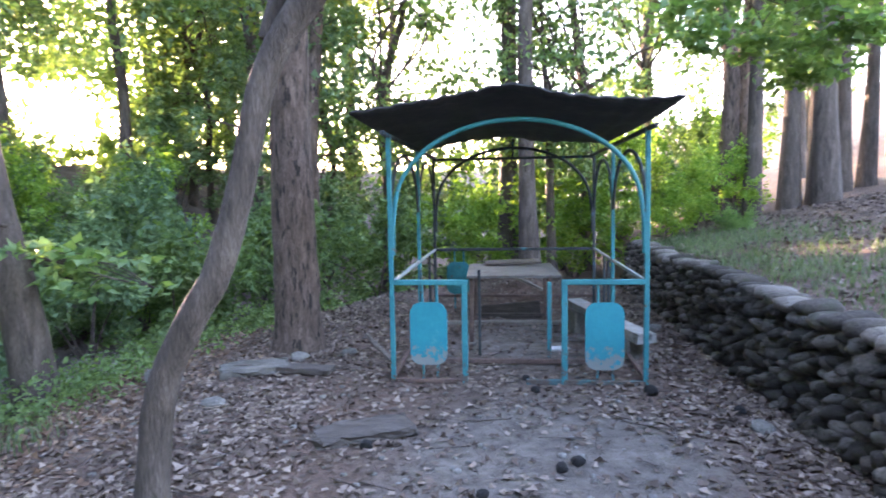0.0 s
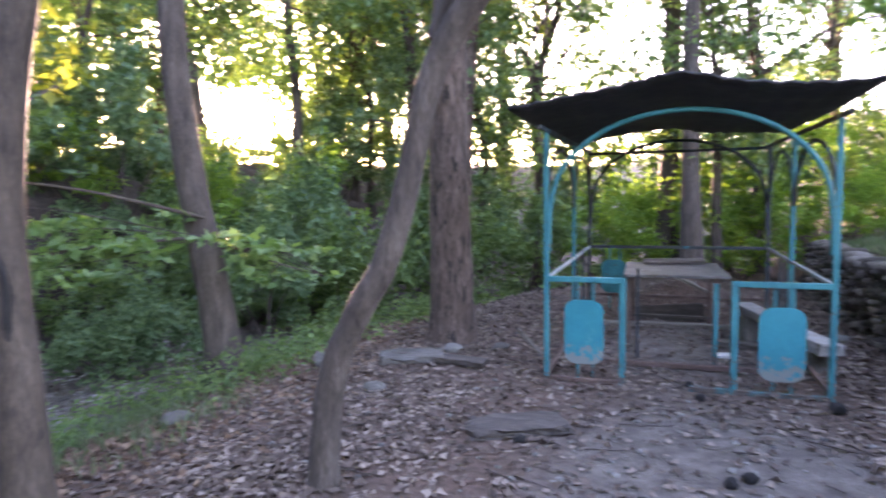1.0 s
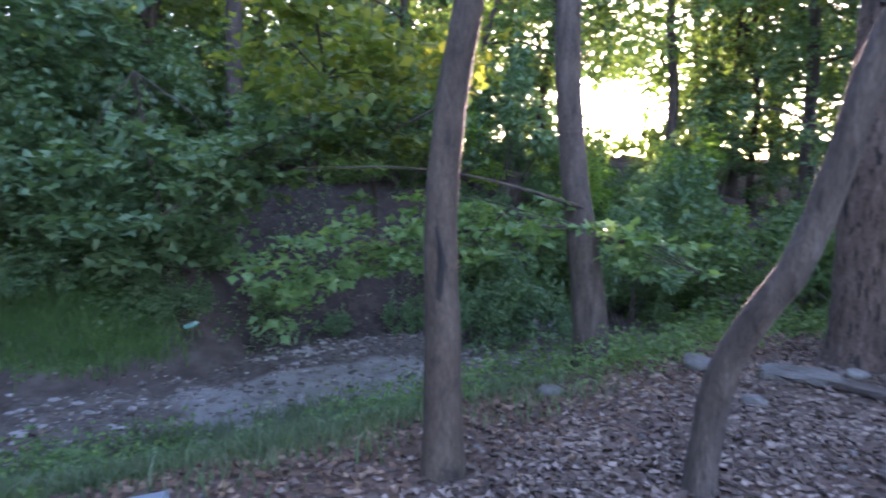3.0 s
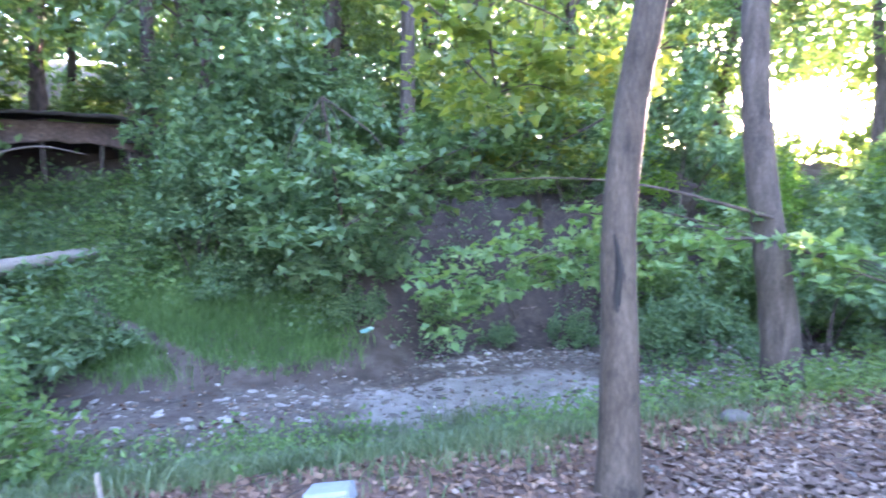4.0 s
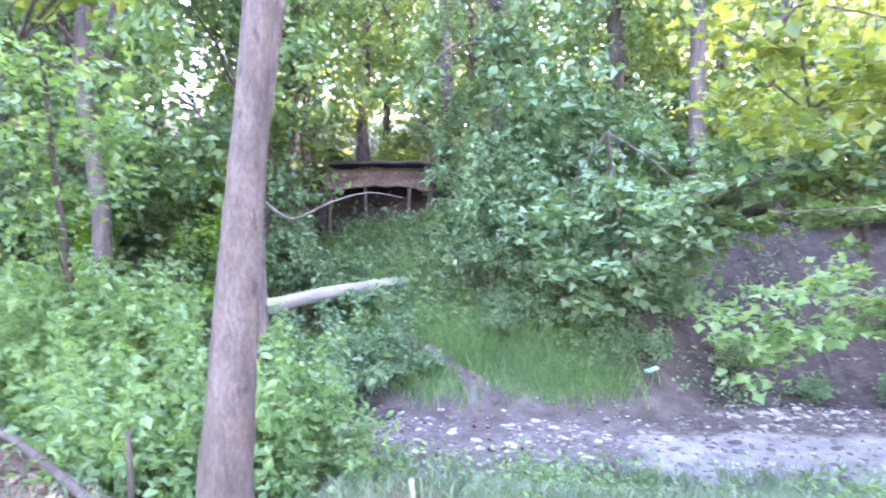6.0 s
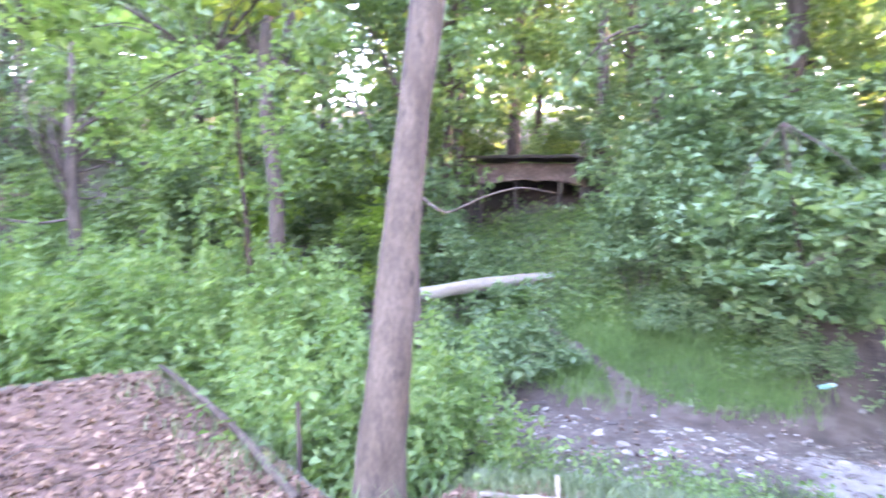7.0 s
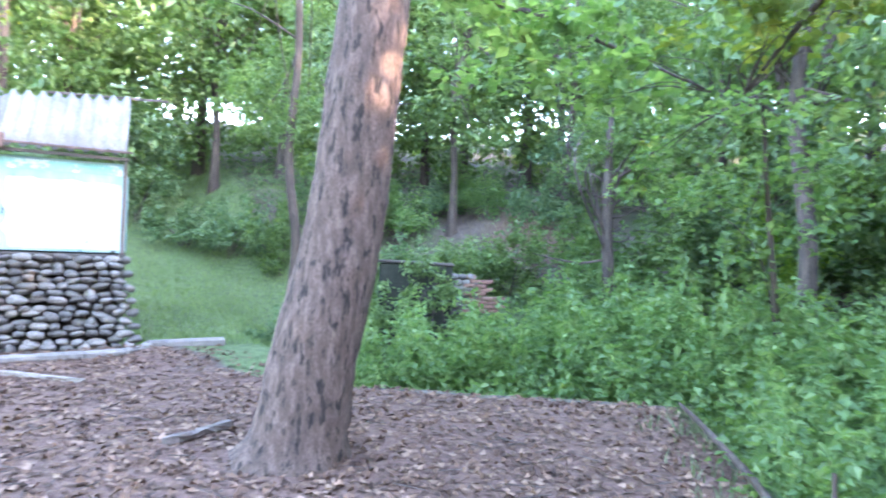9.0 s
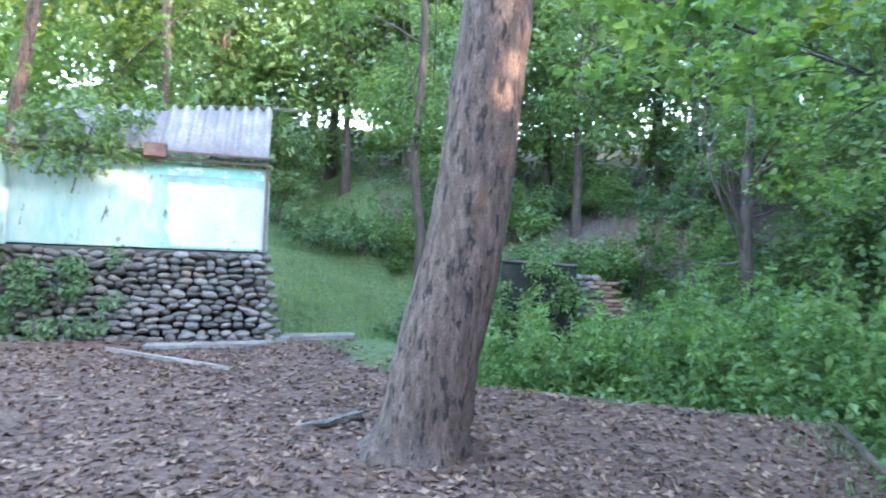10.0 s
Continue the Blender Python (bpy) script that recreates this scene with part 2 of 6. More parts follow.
DARK_INSIDE = material("dark_roof_and_void", [(0.03, 0.025, 0.022), (0.06, 0.05, 0.045)], 4, 0.9, 0.3)


# ---- building helpers ----
def part(name, bm, mat, parent=None, label="", smooth=False):
    """Links a bmesh as one mesh object, under a thing or a part."""
    me = bpy.data.meshes.new(name)
    if smooth:
        for f in bm.faces:
            f.smooth = True
    bm.to_mesh(me)
    bm.free()
    me.materials.append(mat)
    ob = new(name, me)
    ob.parent = parent
    if label:
        ob["label"] = label
    return ob


def mesh_of(name, verts, faces, mat, smooth=False):
    """A mesh from arrays of one polygon size."""
    me = bpy.data.meshes.new(name)
    verts, faces = np.asarray(verts, dtype=np.float32), np.asarray(faces, dtype=np.int32)
    me.vertices.add(len(verts))
    me.vertices.foreach_set("co", verts.ravel())
    k = faces.shape[1]
    me.loops.add(faces.size)
    me.loops.foreach_set("vertex_index", faces.ravel())
    me.polygons.add(len(faces))
    me.polygons.foreach_set("loop_start", np.arange(len(faces), dtype=np.int32) * k)
    me.polygons.foreach_set("use_smooth", np.full(len(faces), smooth))
    me.update(calc_edges=True)
    me.validate()
    me.materials.append(mat)
    return me


def empty(name, at=(0, 0, 0), label="", category="", group="", kind=""):
    ob = new(name)
    ob.empty_display_size = 0.1
    ob.location = at
    return tagged(ob, label, category, group, kind)


def box_bm(size, at=(0, 0, 0), bevel=0.006, turn=(0, 0, 0), bm=None):
    bm = bm or bmesh.new()
    m = pose(*at, *turn) @ Matrix.Diagonal((*size, 1))
    made = bmesh.ops.create_cube(bm, size=1.0, matrix=m)
    if bevel:
        vs = set(made["verts"])
        bmesh.ops.bevel(bm, geom=[e for e in bm.edges if e.verts[0] in vs and e.verts[1] in vs], offset=bevel, segments=1, affect="EDGES")
    return bm


def beam_bm(a, b, w, h=None, bevel=0.004, bm=None):
    """A square bar from a to b."""
    a, b = Vector(a), Vector(b)
    way = b - a
    turn = way.to_track_quat("X", "Z").to_matrix().to_4x4()
    bm = bm or bmesh.new()
    made = bmesh.ops.create_cube(bm, size=1.0, matrix=Matrix.Translation((a + b) / 2) @ turn @ Matrix.Diagonal((way.length, w, h or w, 1)))
    if bevel:
        vs = set(made["verts"])
        bmesh.ops.bevel(bm, geom=[e for e in bm.edges if e.verts[0] in vs and e.verts[1] in vs], offset=bevel, segments=1, affect="EDGES")
    return bm


def smooth_line(points, steps):
    """A curve through the points (Catmull-Rom)."""
    p = [np.array(q, dtype=float) for q in points]
    p = [2 * p[0] - p[1]] + p + [2 * p[-1] - p[-2]]
    out = []
    for i in range(1, len(p) - 2):
        for k in range(steps):
            t = k / steps
            out.append(0.5 * (2 * p[i] + (p[i + 1] - p[i - 1]) * t + (2 * p[i - 1] - 5 * p[i] + 4 * p[i + 1] - p[i + 2]) * t * t + (3 * p[i] - p[i - 1] - 3 * p[i + 1] + p[i + 2]) * t ** 3))
    out.append(p[-2])
    return np.array(out)


def tube_arrays(points, radii, sides=10, rough=0.06, seed=0, steps=4, flare=0.0):
    """Verts and quads of a tapered, slightly uneven round limb through the points."""
    rng = np.random.default_rng(seed)
    pr = np.concatenate([np.array(points, float), np.array(radii, float)[:, None]], axis=1)
    line = smooth_line(pr, steps)
    n = len(line)
    verts = []
    up = np.array([0.3, 0.9, 0.1])
    for i in range(n):
        d = line[min(i + 1, n - 1), :3] - line[max(i - 1, 0), :3]
        d /= np.linalg.norm(d) + 1e-9
        u = np.cross(d, up)
        u /= np.linalg.norm(u) + 1e-9
        v = np.cross(d, u)
        a = np.arange(sides) * 2 * np.pi / sides
        r = line[i, 3] * (1 + rough * rng.normal(size=sides) + rough * np.sin(3 * a + i * 0.4))
        if flare and i < 6:
            r = r * (1 + flare * (1 - i / 6) ** 2 * (1 + 0.5 * np.sin(5 * a + seed)))
        verts.append(line[i, :3] + r[:, None] * (np.cos(a)[:, None] * u + np.sin(a)[:, None] * v))
    verts = np.concatenate(verts)
    i, k = np.meshgrid(np.arange(n - 1), np.arange(sides), indexing="ij")
    a = i * sides + k
    b = i * sides + (k + 1) % sides
    faces = np.stack([a, b, b + sides, a + sides], axis=-1).reshape(-1, 4)
    return verts, faces


def limb_part(name, points, radii, mat, parent, sides=10, rough=0.06, seed=0, steps=4, flare=0.0, label=""):
    v, f = tube_arrays(points, radii, sides, rough, seed, steps, flare)
    ob = new(name, mesh_of(name, v, f, mat, smooth=True))
    ob.parent = parent
    if label:
        ob["label"] = label
    return ob


def leaf_arrays(centres, size, rng, droop=0.35, flat=0.0, width=0.62, fold=0.12):
    """A folded, pointed leaf at every centre."""
    n = len(centres)
    way = rng.normal(size=(n, 3))
    way[:, 2] = way[:, 2] * (1 - flat) - droop
    way /= np.linalg.norm(way, axis=1)[:, None]
    nor = rng.normal(size=(n, 3)) * (1 - 0.6 * flat)
    nor[:, 2] += 0.9 + 2.0 * flat
    side = np.cross(way, nor)
    side /= np.linalg.norm(side, axis=1)[:, None] + 1e-9
    nor = np.cross(side, way)
    s = (size * (0.6 + 0.8 * rng.random(n)))[:, None]
    base = centres
    tip = centres + way * s - nor * s * fold
    mid = centres + way * s * 0.45
    left = mid + side * s * width * 0.5 + nor * s * fold
    right = mid - side * s * width * 0.5 + nor * s * fold
    verts = np.stack([base, left, tip, right], axis=1).reshape(-1, 3)
    q = np.arange(n)[:, None] * 4
    faces = np.concatenate([q + np.array([[0, 2, 1]]), q + np.array([[0, 3, 2]])], axis=0)
    return verts, faces


def lobed_arrays(centres, size, rng, droop=0.2, flat=0.5, fold=0.10):
    """A three-lobed leaf at every centre."""
    n = len(centres)
    way = rng.normal(size=(n, 3))
    way[:, 2] = way[:, 2] * (1 - flat) - droop
    way /= np.linalg.norm(way, axis=1)[:, None]
    nor = rng.normal(size=(n, 3)) * (1 - 0.6 * flat)
    nor[:, 2] += 0.9 + 2.0 * flat
    side = np.cross(way, nor)
    side /= np.linalg.norm(side, axis=1)[:, None] + 1e-9
    nor = np.cross(side, way)
    s = (size * (0.6 + 0.8 * rng.random(n)))[:, None]
    curl = fold * rng.normal(size=(n, 1))
    verts = np.stack([centres + way * s * u + side * s * w + nor * s * (curl * h + fold * abs(w)) for u, w, h in ((0, 0, 0), (0.42, 0.46, 1), (0.58, 0.25, 0), (1.0, 0.0, -1), (0.58, -0.25, 0), (0.42, -0.46, 1))], axis=1).reshape(-1, 3)
    q = np.arange(n)[:, None] * 6
    faces = np.concatenate([q + np.array([t]) for t in ((0, 2, 1), (0, 3, 2), (0, 4, 3), (0, 5, 4))], axis=0)
    return verts, faces


def clump_points(clumps, per, rng, squash=0.7):
    """Points scattered about clump centres (x, y, z, radius), denser at their outsides."""
    c = np.repeat(np.asarray(clumps, float), per, axis=0)
    w = rng.normal(size=(len(c), 3))
    w /= np.linalg.norm(w, axis=1)[:, None]
    r = c[:, 3] * rng.random(len(c)) ** 0.55
    return c[:, :3] + w * r[:, None] * np.array([1, 1, squash])


def leaves_part(name, points, size, mat, parent, rng, droop=0.35, label="", flat=0.0, lobed=False):
    v, f = lobed_arrays(points, size, rng, droop * 0.6, 0.45) if lobed else leaf_arrays(points, size, rng, droop, flat)
    ob = new(name, mesh_of(name, v, f, mat))
    ob.parent = parent
    if label:
        ob["label"] = label
    return ob


def ss(a, b, x):
    t = np.clip((x - a) / (b - a), 0, 1)
    return t * t * (3 - 2 * t)


# ---- the lie of the land ----
TERRACE = np.array([(80, 80), (2.75, 15), (-0.4, 11.5), (-2.0, 7.4), (-2.75, 5.6), (-2.9, 3.2), (-2.95, 1.2), (-3.1, -0.8), (-3.35, -2.2), (-2.9, -3.35), (-3.77, -4.42), (-5.6, -6.68), (-2.6, -8.95), (-0.9, -10.6), (-0.4, -12.4), (80, -12.4)])


def outside(x, y):
    """Distance outside the terrace's edge (negative within it)."""
    x, y = np.asarray(x, float), np.asarray(y, float)
    best = np.full(x.shape, 1e9)
    inside = np.zeros(x.shape, bool)
    for (ax, ay), (bx, by) in zip(TERRACE, np.roll(TERRACE, -1, axis=0)):
        t = np.clip(((x - ax) * (bx - ax) + (y - ay) * (by - ay)) / ((bx - ax) ** 2 + (by - ay) ** 2), 0, 1)
        best = np.minimum(best, np.hypot(x - ax - t * (bx - ax), y - ay - t * (by - ay)))
        cross = ((ay > y) != (by > y)) & (x < (bx - ax) * (y - ay) / (by - ay + 1e-12) + ax)
        inside ^= cross
    return np.where(inside, -best, best)


def ripple(x, y):
    return 0.5 * np.sin(1.7 * x + 0.6 * y) * np.cos(1.3 * y - 0.5 * x) + 0.3 * np.sin(3.9 * x - 2.1 * y + 1) * np.cos(3.1 * y + 1.7 * x) + 0.2 * np.sin(7.3 * x + 5.1 * y) * np.cos(6.7 * y - 4.9 * x)


def cut_bank(x, y):
    """Where the far side of the creek is a steep earth bank (0 to 1)."""
    return ss(0.6, 2.6, y) * ss(10, 8, y) * (np.asarray(x) < -4)


def height(x, y):
    """The ground's height."""
    x, y = np.asarray(x, float), np.asarray(y, float)
    d = outside(x, y)
    pad = ss(-2.6, -3.4, y) * ss(-0.6, -2.2, x)
    fall = -0.78 * ((1 - pad) * ss(-0.3, 2.6, d) + pad * ss(-0.02, 0.22, d))
    cut = cut_bank(x, y)
    up = np.maximum(0, d - 4.6 - 1.2 * cut)
    hill = np.where(up < 6.5, 0.52 * up, 0.52 * 6.5 + 0.05 * np.minimum(up - 6.5, 60))
    steep = 1.15 * np.minimum(up, 2.1) + 0.25 * np.clip(up - 2.1, 0, 6) + 0.05 * np.clip(up - 8.1, 0, 60)
    hill = hill * (1 - cut) + cut * steep
    south = ss(-4.4, -1.8, x) * ss(-9.0, -11.5, y)
    lawn = 0.05 + 0.14 * np.clip(-y - 14, 0, 40)
    north = ss(9, 14, y) * ss(-5, -1, x)
    wild = fall + hill
    wild = wild * (1 - north) + north * (-0.5 + 0.10 * np.clip(y - 14, 0, 60))
    h = np.where(d > -0.4, wild * (1 - south) + lawn * south, 0.0)
    h = h + (d <= 0) * 0.04 * ss(-8, -12.3, y)
    e = np.maximum(0, x - 2.9)
    slope = ss(-4, 0, y) * (0.72 * ss(0.0, 0.1, x - 2.86) + 0.19 * np.minimum(e, 40))
    h = h + slope * (x > 2.8)
    h = h + 0.42 * np.exp(-((x - 0.85) ** 2 / 0.5 + (y - 8.1) ** 2 / 0.2))
    az = np.degrees(np.arctan2(y + 1.5, x - 0.5)) % 360
    h = h + 0.20 * np.clip(np.hypot(x - 0.5, y + 1.5) - 16.5, 0, 40) * ss(140, 165, az) * ss(300, 280, az)
    h = h + 0.30 * np.exp(-((x + 14.6) ** 2 / 6 + (y + 3.4) ** 2 / 6))
    h = h + 0.20 * cut * ss(5.6, 6.6, d) * ss(10, 8.5, d) * (ripple(1.5 * x, 1.1 * y) + 0.5 * ripple(3.7 * x + 1, 3.1 * y))
    return h + 0.025 * ripple(x, y) * (1 + 2 * ss(0.5, 4, d))


def ground_z(x, y):
    return float(height(np.array([x]), np.array([y]))[0])


# ---- ground ----
def ground_material():
    m = bpy.data.materials.new("ground")
    m.use_nodes = True
    nt = m.node_tree
    N, L = nt.nodes.new, nt.links.new
    bsdf = nt.nodes["Principled BSDF"]
    tc = N("ShaderNodeTexCoord")

    def noise_of(scale, detail=6, rough=0.6):
        n = N("ShaderNodeTexNoise")
        n.inputs["Scale"].default_value, n.inputs["Detail"].default_value, n.inputs["Roughness"].default_value = scale, detail, rough
        L(tc.outputs["Object"], n.inputs["Vector"])
        return n.outputs[0]

    def ramp_of(value, colors, lo=0.3, hi=0.7):
        r = N("ShaderNodeValToRGB")
        for i, c in enumerate(colors):
            p = lo + (hi - lo) * i / (len(colors) - 1)
            e = r.color_ramp.elements[i] if i < 2 else r.color_ramp.elements.new(p)
            e.position, e.color = p, (*c, 1)
        L(value, r.inputs[0])
        return r.outputs[0]

    def mixed(fac, a, b):
        x = N("ShaderNodeMix")
        x.data_type = "RGBA"
        L(fac, x.inputs["Factor"])
        L(a, x.inputs["A"])
        L(b, x.inputs["B"])
        return x.outputs["Result"]

    def kind(name):
        a = N("ShaderNodeAttribute")
        a.attribute_name = name
        return a.outputs["Fac"]

    def sharpened(fac, amount):
        """The mask with an uneven edge."""
        n = noise_of(3.5, 8, 0.7)
        k = N("ShaderNodeMath")
        k.operation = "MULTIPLY_ADD"
        L(n, k.inputs[0])
        k.inputs[1].default_value = amount
        L(fac, k.inputs[2])
        r = N("ShaderNodeMapRange")
        r.inputs["From Min"].default_value, r.inputs["From Max"].default_value = 0.35 + amount * 0.5, 0.65 + amount * 0.5
        L(k.outputs[0], r.inputs["Value"])
        return r.outputs[0]

    fine = noise_of(38, 5)
    soil = ramp_of(noise_of(2.2, 9, 0.65), [(0.045, 0.034, 0.026), (0.095, 0.073, 0.058), (0.165, 0.132, 0.108)])
    litter = ramp_of(noise_of(14, 8, 0.7), [(0.065, 0.037, 0.026), (0.14, 0.082, 0.059), (0.21, 0.135, 0.102)])
    bare = ramp_of(noise_of(5, 9, 0.7), [(0.085, 0.068, 0.058), (0.15, 0.126, 0.108), (0.235, 0.205, 0.18)])
    grass = ramp_of(noise_of(9, 6), [(0.045, 0.07, 0.026), (0.09, 0.14, 0.048), (0.14, 0.195, 0.08)])
    # pale silt, with some of the reflected sky put into its colour
    silt = ramp_of(noise_of(4, 9, 0.75), [(0.12, 0.105, 0.09), (0.29, 0.265, 0.24), (0.45, 0.425, 0.395)])
    gravel = ramp_of(noise_of(7, 9, 0.75), [(0.06, 0.047, 0.037), (0.13, 0.106, 0.086), (0.24, 0.205, 0.172)])
    col = mixed(sharpened(kind("litter"), 0.5), soil, litter)
    col = mixed(sharpened(kind("bare"), 0.7), col, bare)
    col = mixed(sharpened(kind("grass"), 0.6), col, grass)
    col = mixed(sharpened(kind("gravel"), 0.5), col, gravel)
    # soil at about half its tone, painting in the bank's shade
    shaded_earth = ramp_of(noise_of(6, 9, 0.75), [(0.018, 0.013, 0.010), (0.046, 0.034, 0.027), (0.10, 0.076, 0.06)])
    col = mixed(sharpened(kind("shaded_earth"), 0.5), col, shaded_earth)
    damp = sharpened(kind("silt"), 0.9)
    col = mixed(damp, col, silt)
    L(col, bsdf.inputs["Base Color"])
    gloss = N("ShaderNodeMapRange")
    gloss.inputs["To Min"].default_value, gloss.inputs["To Max"].default_value = 0.95, 0.28
    L(damp, gloss.inputs["Value"])
    L(gloss.outputs[0], bsdf.inputs["Roughness"])
    b = N("ShaderNodeBump")
    b.inputs["Strength"].default_value, b.inputs["Distance"].default_value = 0.9, 0.04
    L(fine, b.inputs["Height"])
    L(b.outputs[0], bsdf.inputs["Normal"])
    return m


def axis(lo, hi, step):
    near = np.arange(lo, hi + step / 2, step)
    far = step * 1.22 ** np.arange(1, 42)
    far = np.cumsum(far)
    far = far[far < 1800]
    return np.concatenate([lo - far[::-1], near, hi + far])


gx, gy = axis(-14, 8, 0.16), axis(-19, 14, 0.16)
GX, GY = np.meshgrid(gx, gy, indexing="ij")
GZ = height(GX.ravel(), GY.ravel())
i, k = np.meshgrid(np.arange(len(gx) - 1), np.arange(len(gy) - 1), indexing="ij")
a = i * len(gy) + k
quads = np.stack([a, a + len(gy), a + len(gy) + 1, a + 1], axis=-1).reshape(-1, 4)
ground_mesh = mesh_of("ground", np.stack([GX.ravel(), GY.ravel(), GZ], axis=1), quads, ground_material(), smooth=True)


def dry_slope(x, y):
    """Bare dry earth on the hillside beyond the hollow."""
    return np.exp(-((x + 10.2) ** 2 / 1.8 + (y + 15.8) ** 2 / 2.2))


def litter_of(x, y):
    d = outside(x, y)
    return np.clip(ss(0.7, -0.2, d) * ss(-0.8, -2.4, y) + 0.55 * ss(1.0, 0, d) * ss(-2.4, -0.8, y) + 0.30 * ss(4.2, 4.9, d) * ss(9, 7, d) * ss(-0.2, 0.9, y) * (x < -5) * (y < 7) + 0.9 * dry_slope(x, y), 0, 1)


def bare_of(x, y):
    return np.exp(-((x - 0.9) ** 2 / 1.6 + (y - 2.4) ** 2 / 1.3)) * 0.9 + 0.75 * np.exp(-((x - 0.6) ** 2 / 3 + (y - 0.2) ** 2 / 1.5)) + 0.75 * np.exp(-((x - 0.7) ** 2 / 1.4 + (y - 5.6) ** 2 / 3.5)) + 0.4 * dry_slope(x, y) + 0.8 * np.exp(-((x + 0.1) ** 2 / 0.35 + (y + 5.2) ** 2 / 0.15)) + 0.45 * np.exp(-((x + 0.9) ** 2 / 1.2 + (y + 10.6) ** 2 / 0.8))


def gravel_of(x, y):
    d = outside(x, y)
    far = d - 1.1 * cut_bank(x, y)
    return ss(2.1, 2.8, d) * ss(4.9, 4.1, far) * ss(-7, -4.5, y) * ss(9, 5.5, y) * (0.55 + 0.45 * ss(-0.4, 0.2, ripple(x * 0.8 + 2, y * 0.8)))


def silt_of(x, y):
    """Pale damp silt in the creek bed, whitened further for the sky it reflects."""
    d = outside(x, y)
    return 0.72 * ss(2.3, 2.8, d) * ss(4.5, 3.9, d) * ss(-0.2, 0.7, y) * ss(4.4, 3.2, y)


def shaded_earth_of(x, y):
    """Raw earth of the steep bank, its colour darkened for the bank's shade."""
    d = outside(x, y)
    return cut_bank(x, y) * ss(4.9, 5.6, d) * ss(11, 9, d)


def grass_of(x, y):
    d = outside(x, y)
    slope = ss(0.1, 0.7, d) * ss(2.9, 2.2, d) * ss(4.5, 2.5, y)
    bank = ss(4.6, 5.3, d) * ss(8.5, 7, d) * ss(1.2, -0.2, y) * ss(-12, -10, x)
    path = np.zeros_like(x)
    for (ax, ay), (bx, by) in (((-7.6, -0.7), (-8.4, -1.5)), ((-8.4, -1.5), (-9.9, -2.6)), ((-9.9, -2.6), (-12.2, -3.3))):
        t = np.clip(((x - ax) * (bx - ax) + (y - ay) * (by - ay)) / ((bx - ax) ** 2 + (by - ay) ** 2), 0, 1)
        path = np.maximum(path, np.exp(-((x - ax - t * (bx - ax)) ** 2 + (y - ay - t * (by - ay)) ** 2) / 0.03))
    lawn = ss(-4.5, -3, x) * ss(-12.8, -14, y)
    east = ss(2.9, 3.3, x) * ss(5.2, 4.2, x) * 0.42 * (y > 0) * (ripple(x, y) > 0)
    hillside = (0.42 + 0.3 * ripple(0.8 * x, 0.8 * y + 2)) * ss(6.0, 8.0, d) * ss(-2.0, -6.0, y) * (x < -2)
    return np.clip(slope * 0.9 + bank * (1 - path) + lawn + east + hillside * (1 - dry_slope(x, y)), 0, 1)


for name, values in (("litter", litter_of), ("bare", bare_of), ("gravel", gravel_of), ("grass", grass_of), ("silt", silt_of), ("shaded_earth", shaded_earth_of)):
    at = ground_mesh.attributes.new(name, "FLOAT", "POINT")
    at.data.foreach_set("value", values(GX.ravel(), GY.ravel()).astype(np.float32))
ground = tagged(new("ground", ground_mesh), "woodland floor of earth, fallen leaves, grass and creek gravel", "ground", kind="structure")


# ---- concrete rim of the leaf-covered terrace ----
def rim(name, points, label):
    thing = empty(name, (0, 0, 0), label, "kerb", kind="structure")
    for (x0, y0), (x1, y1) in zip(points, points[1:]):
        bm = beam_bm((x0, y0, -0.245), (x1, y1, -0.245), 0.21, 0.45, 0.03)
        bmesh.ops.subdivide_edges(bm, edges=[e for e in bm.edges if e.calc_length() > 0.6], cuts=8)
        rng = random.Random(int(100 * (x0 + 50)))
        for v in bm.verts:
            v.co += Vector((rng.uniform(-1, 1), rng.uniform(-1, 1), rng.uniform(-1, 1))) * 0.012
        part("kerb_segment", bm, KERB, thing)
    return thing


rim("kerb", [(-2.95, -3.42), (-3.79, -4.44), (-4.7, -5.57), (-5.62, -6.7), (-4.1, -7.83), (-2.62, -8.96)], "low weathered concrete kerb round the leaf-covered terrace")


# ---- stones ----
def stone_mesh(name, mat, seed, sub=2):
    rng = random.Random(seed)
    bm = bmesh.new()
    bmesh.ops.create_icosphere(bm, subdivisions=sub, radius=0.5)
    off = Vector((rng.uniform(0, 50), rng.uniform(0, 50), rng.uniform(0, 50)))
    for v in bm.verts:
        c = v.co.normalized()
        k = 0.5 * (1 + 0.36 * noise.noise(c * 1.3 + off) + 0.10 * noise.noise(c * 3.1 + off))
        p = c * k
        p = Vector([math.copysign(abs(q) ** 0.82 * 0.5 ** 0.18, q) for q in p])
        v.co = p
        
    for f in bm.faces:
        f.smooth = True
    me = bpy.data.meshes.new(name)
    bm.to_mesh(me)
    bm.free()
    me.materials.append(mat)
    return me


STONES = [stone_mesh("stone", STONE, 10 + i, 2) for i in range(6)]
WALL_STONES = [stone_mesh("stone", WALL_STONE, 30 + i, 2) for i in range(6)]


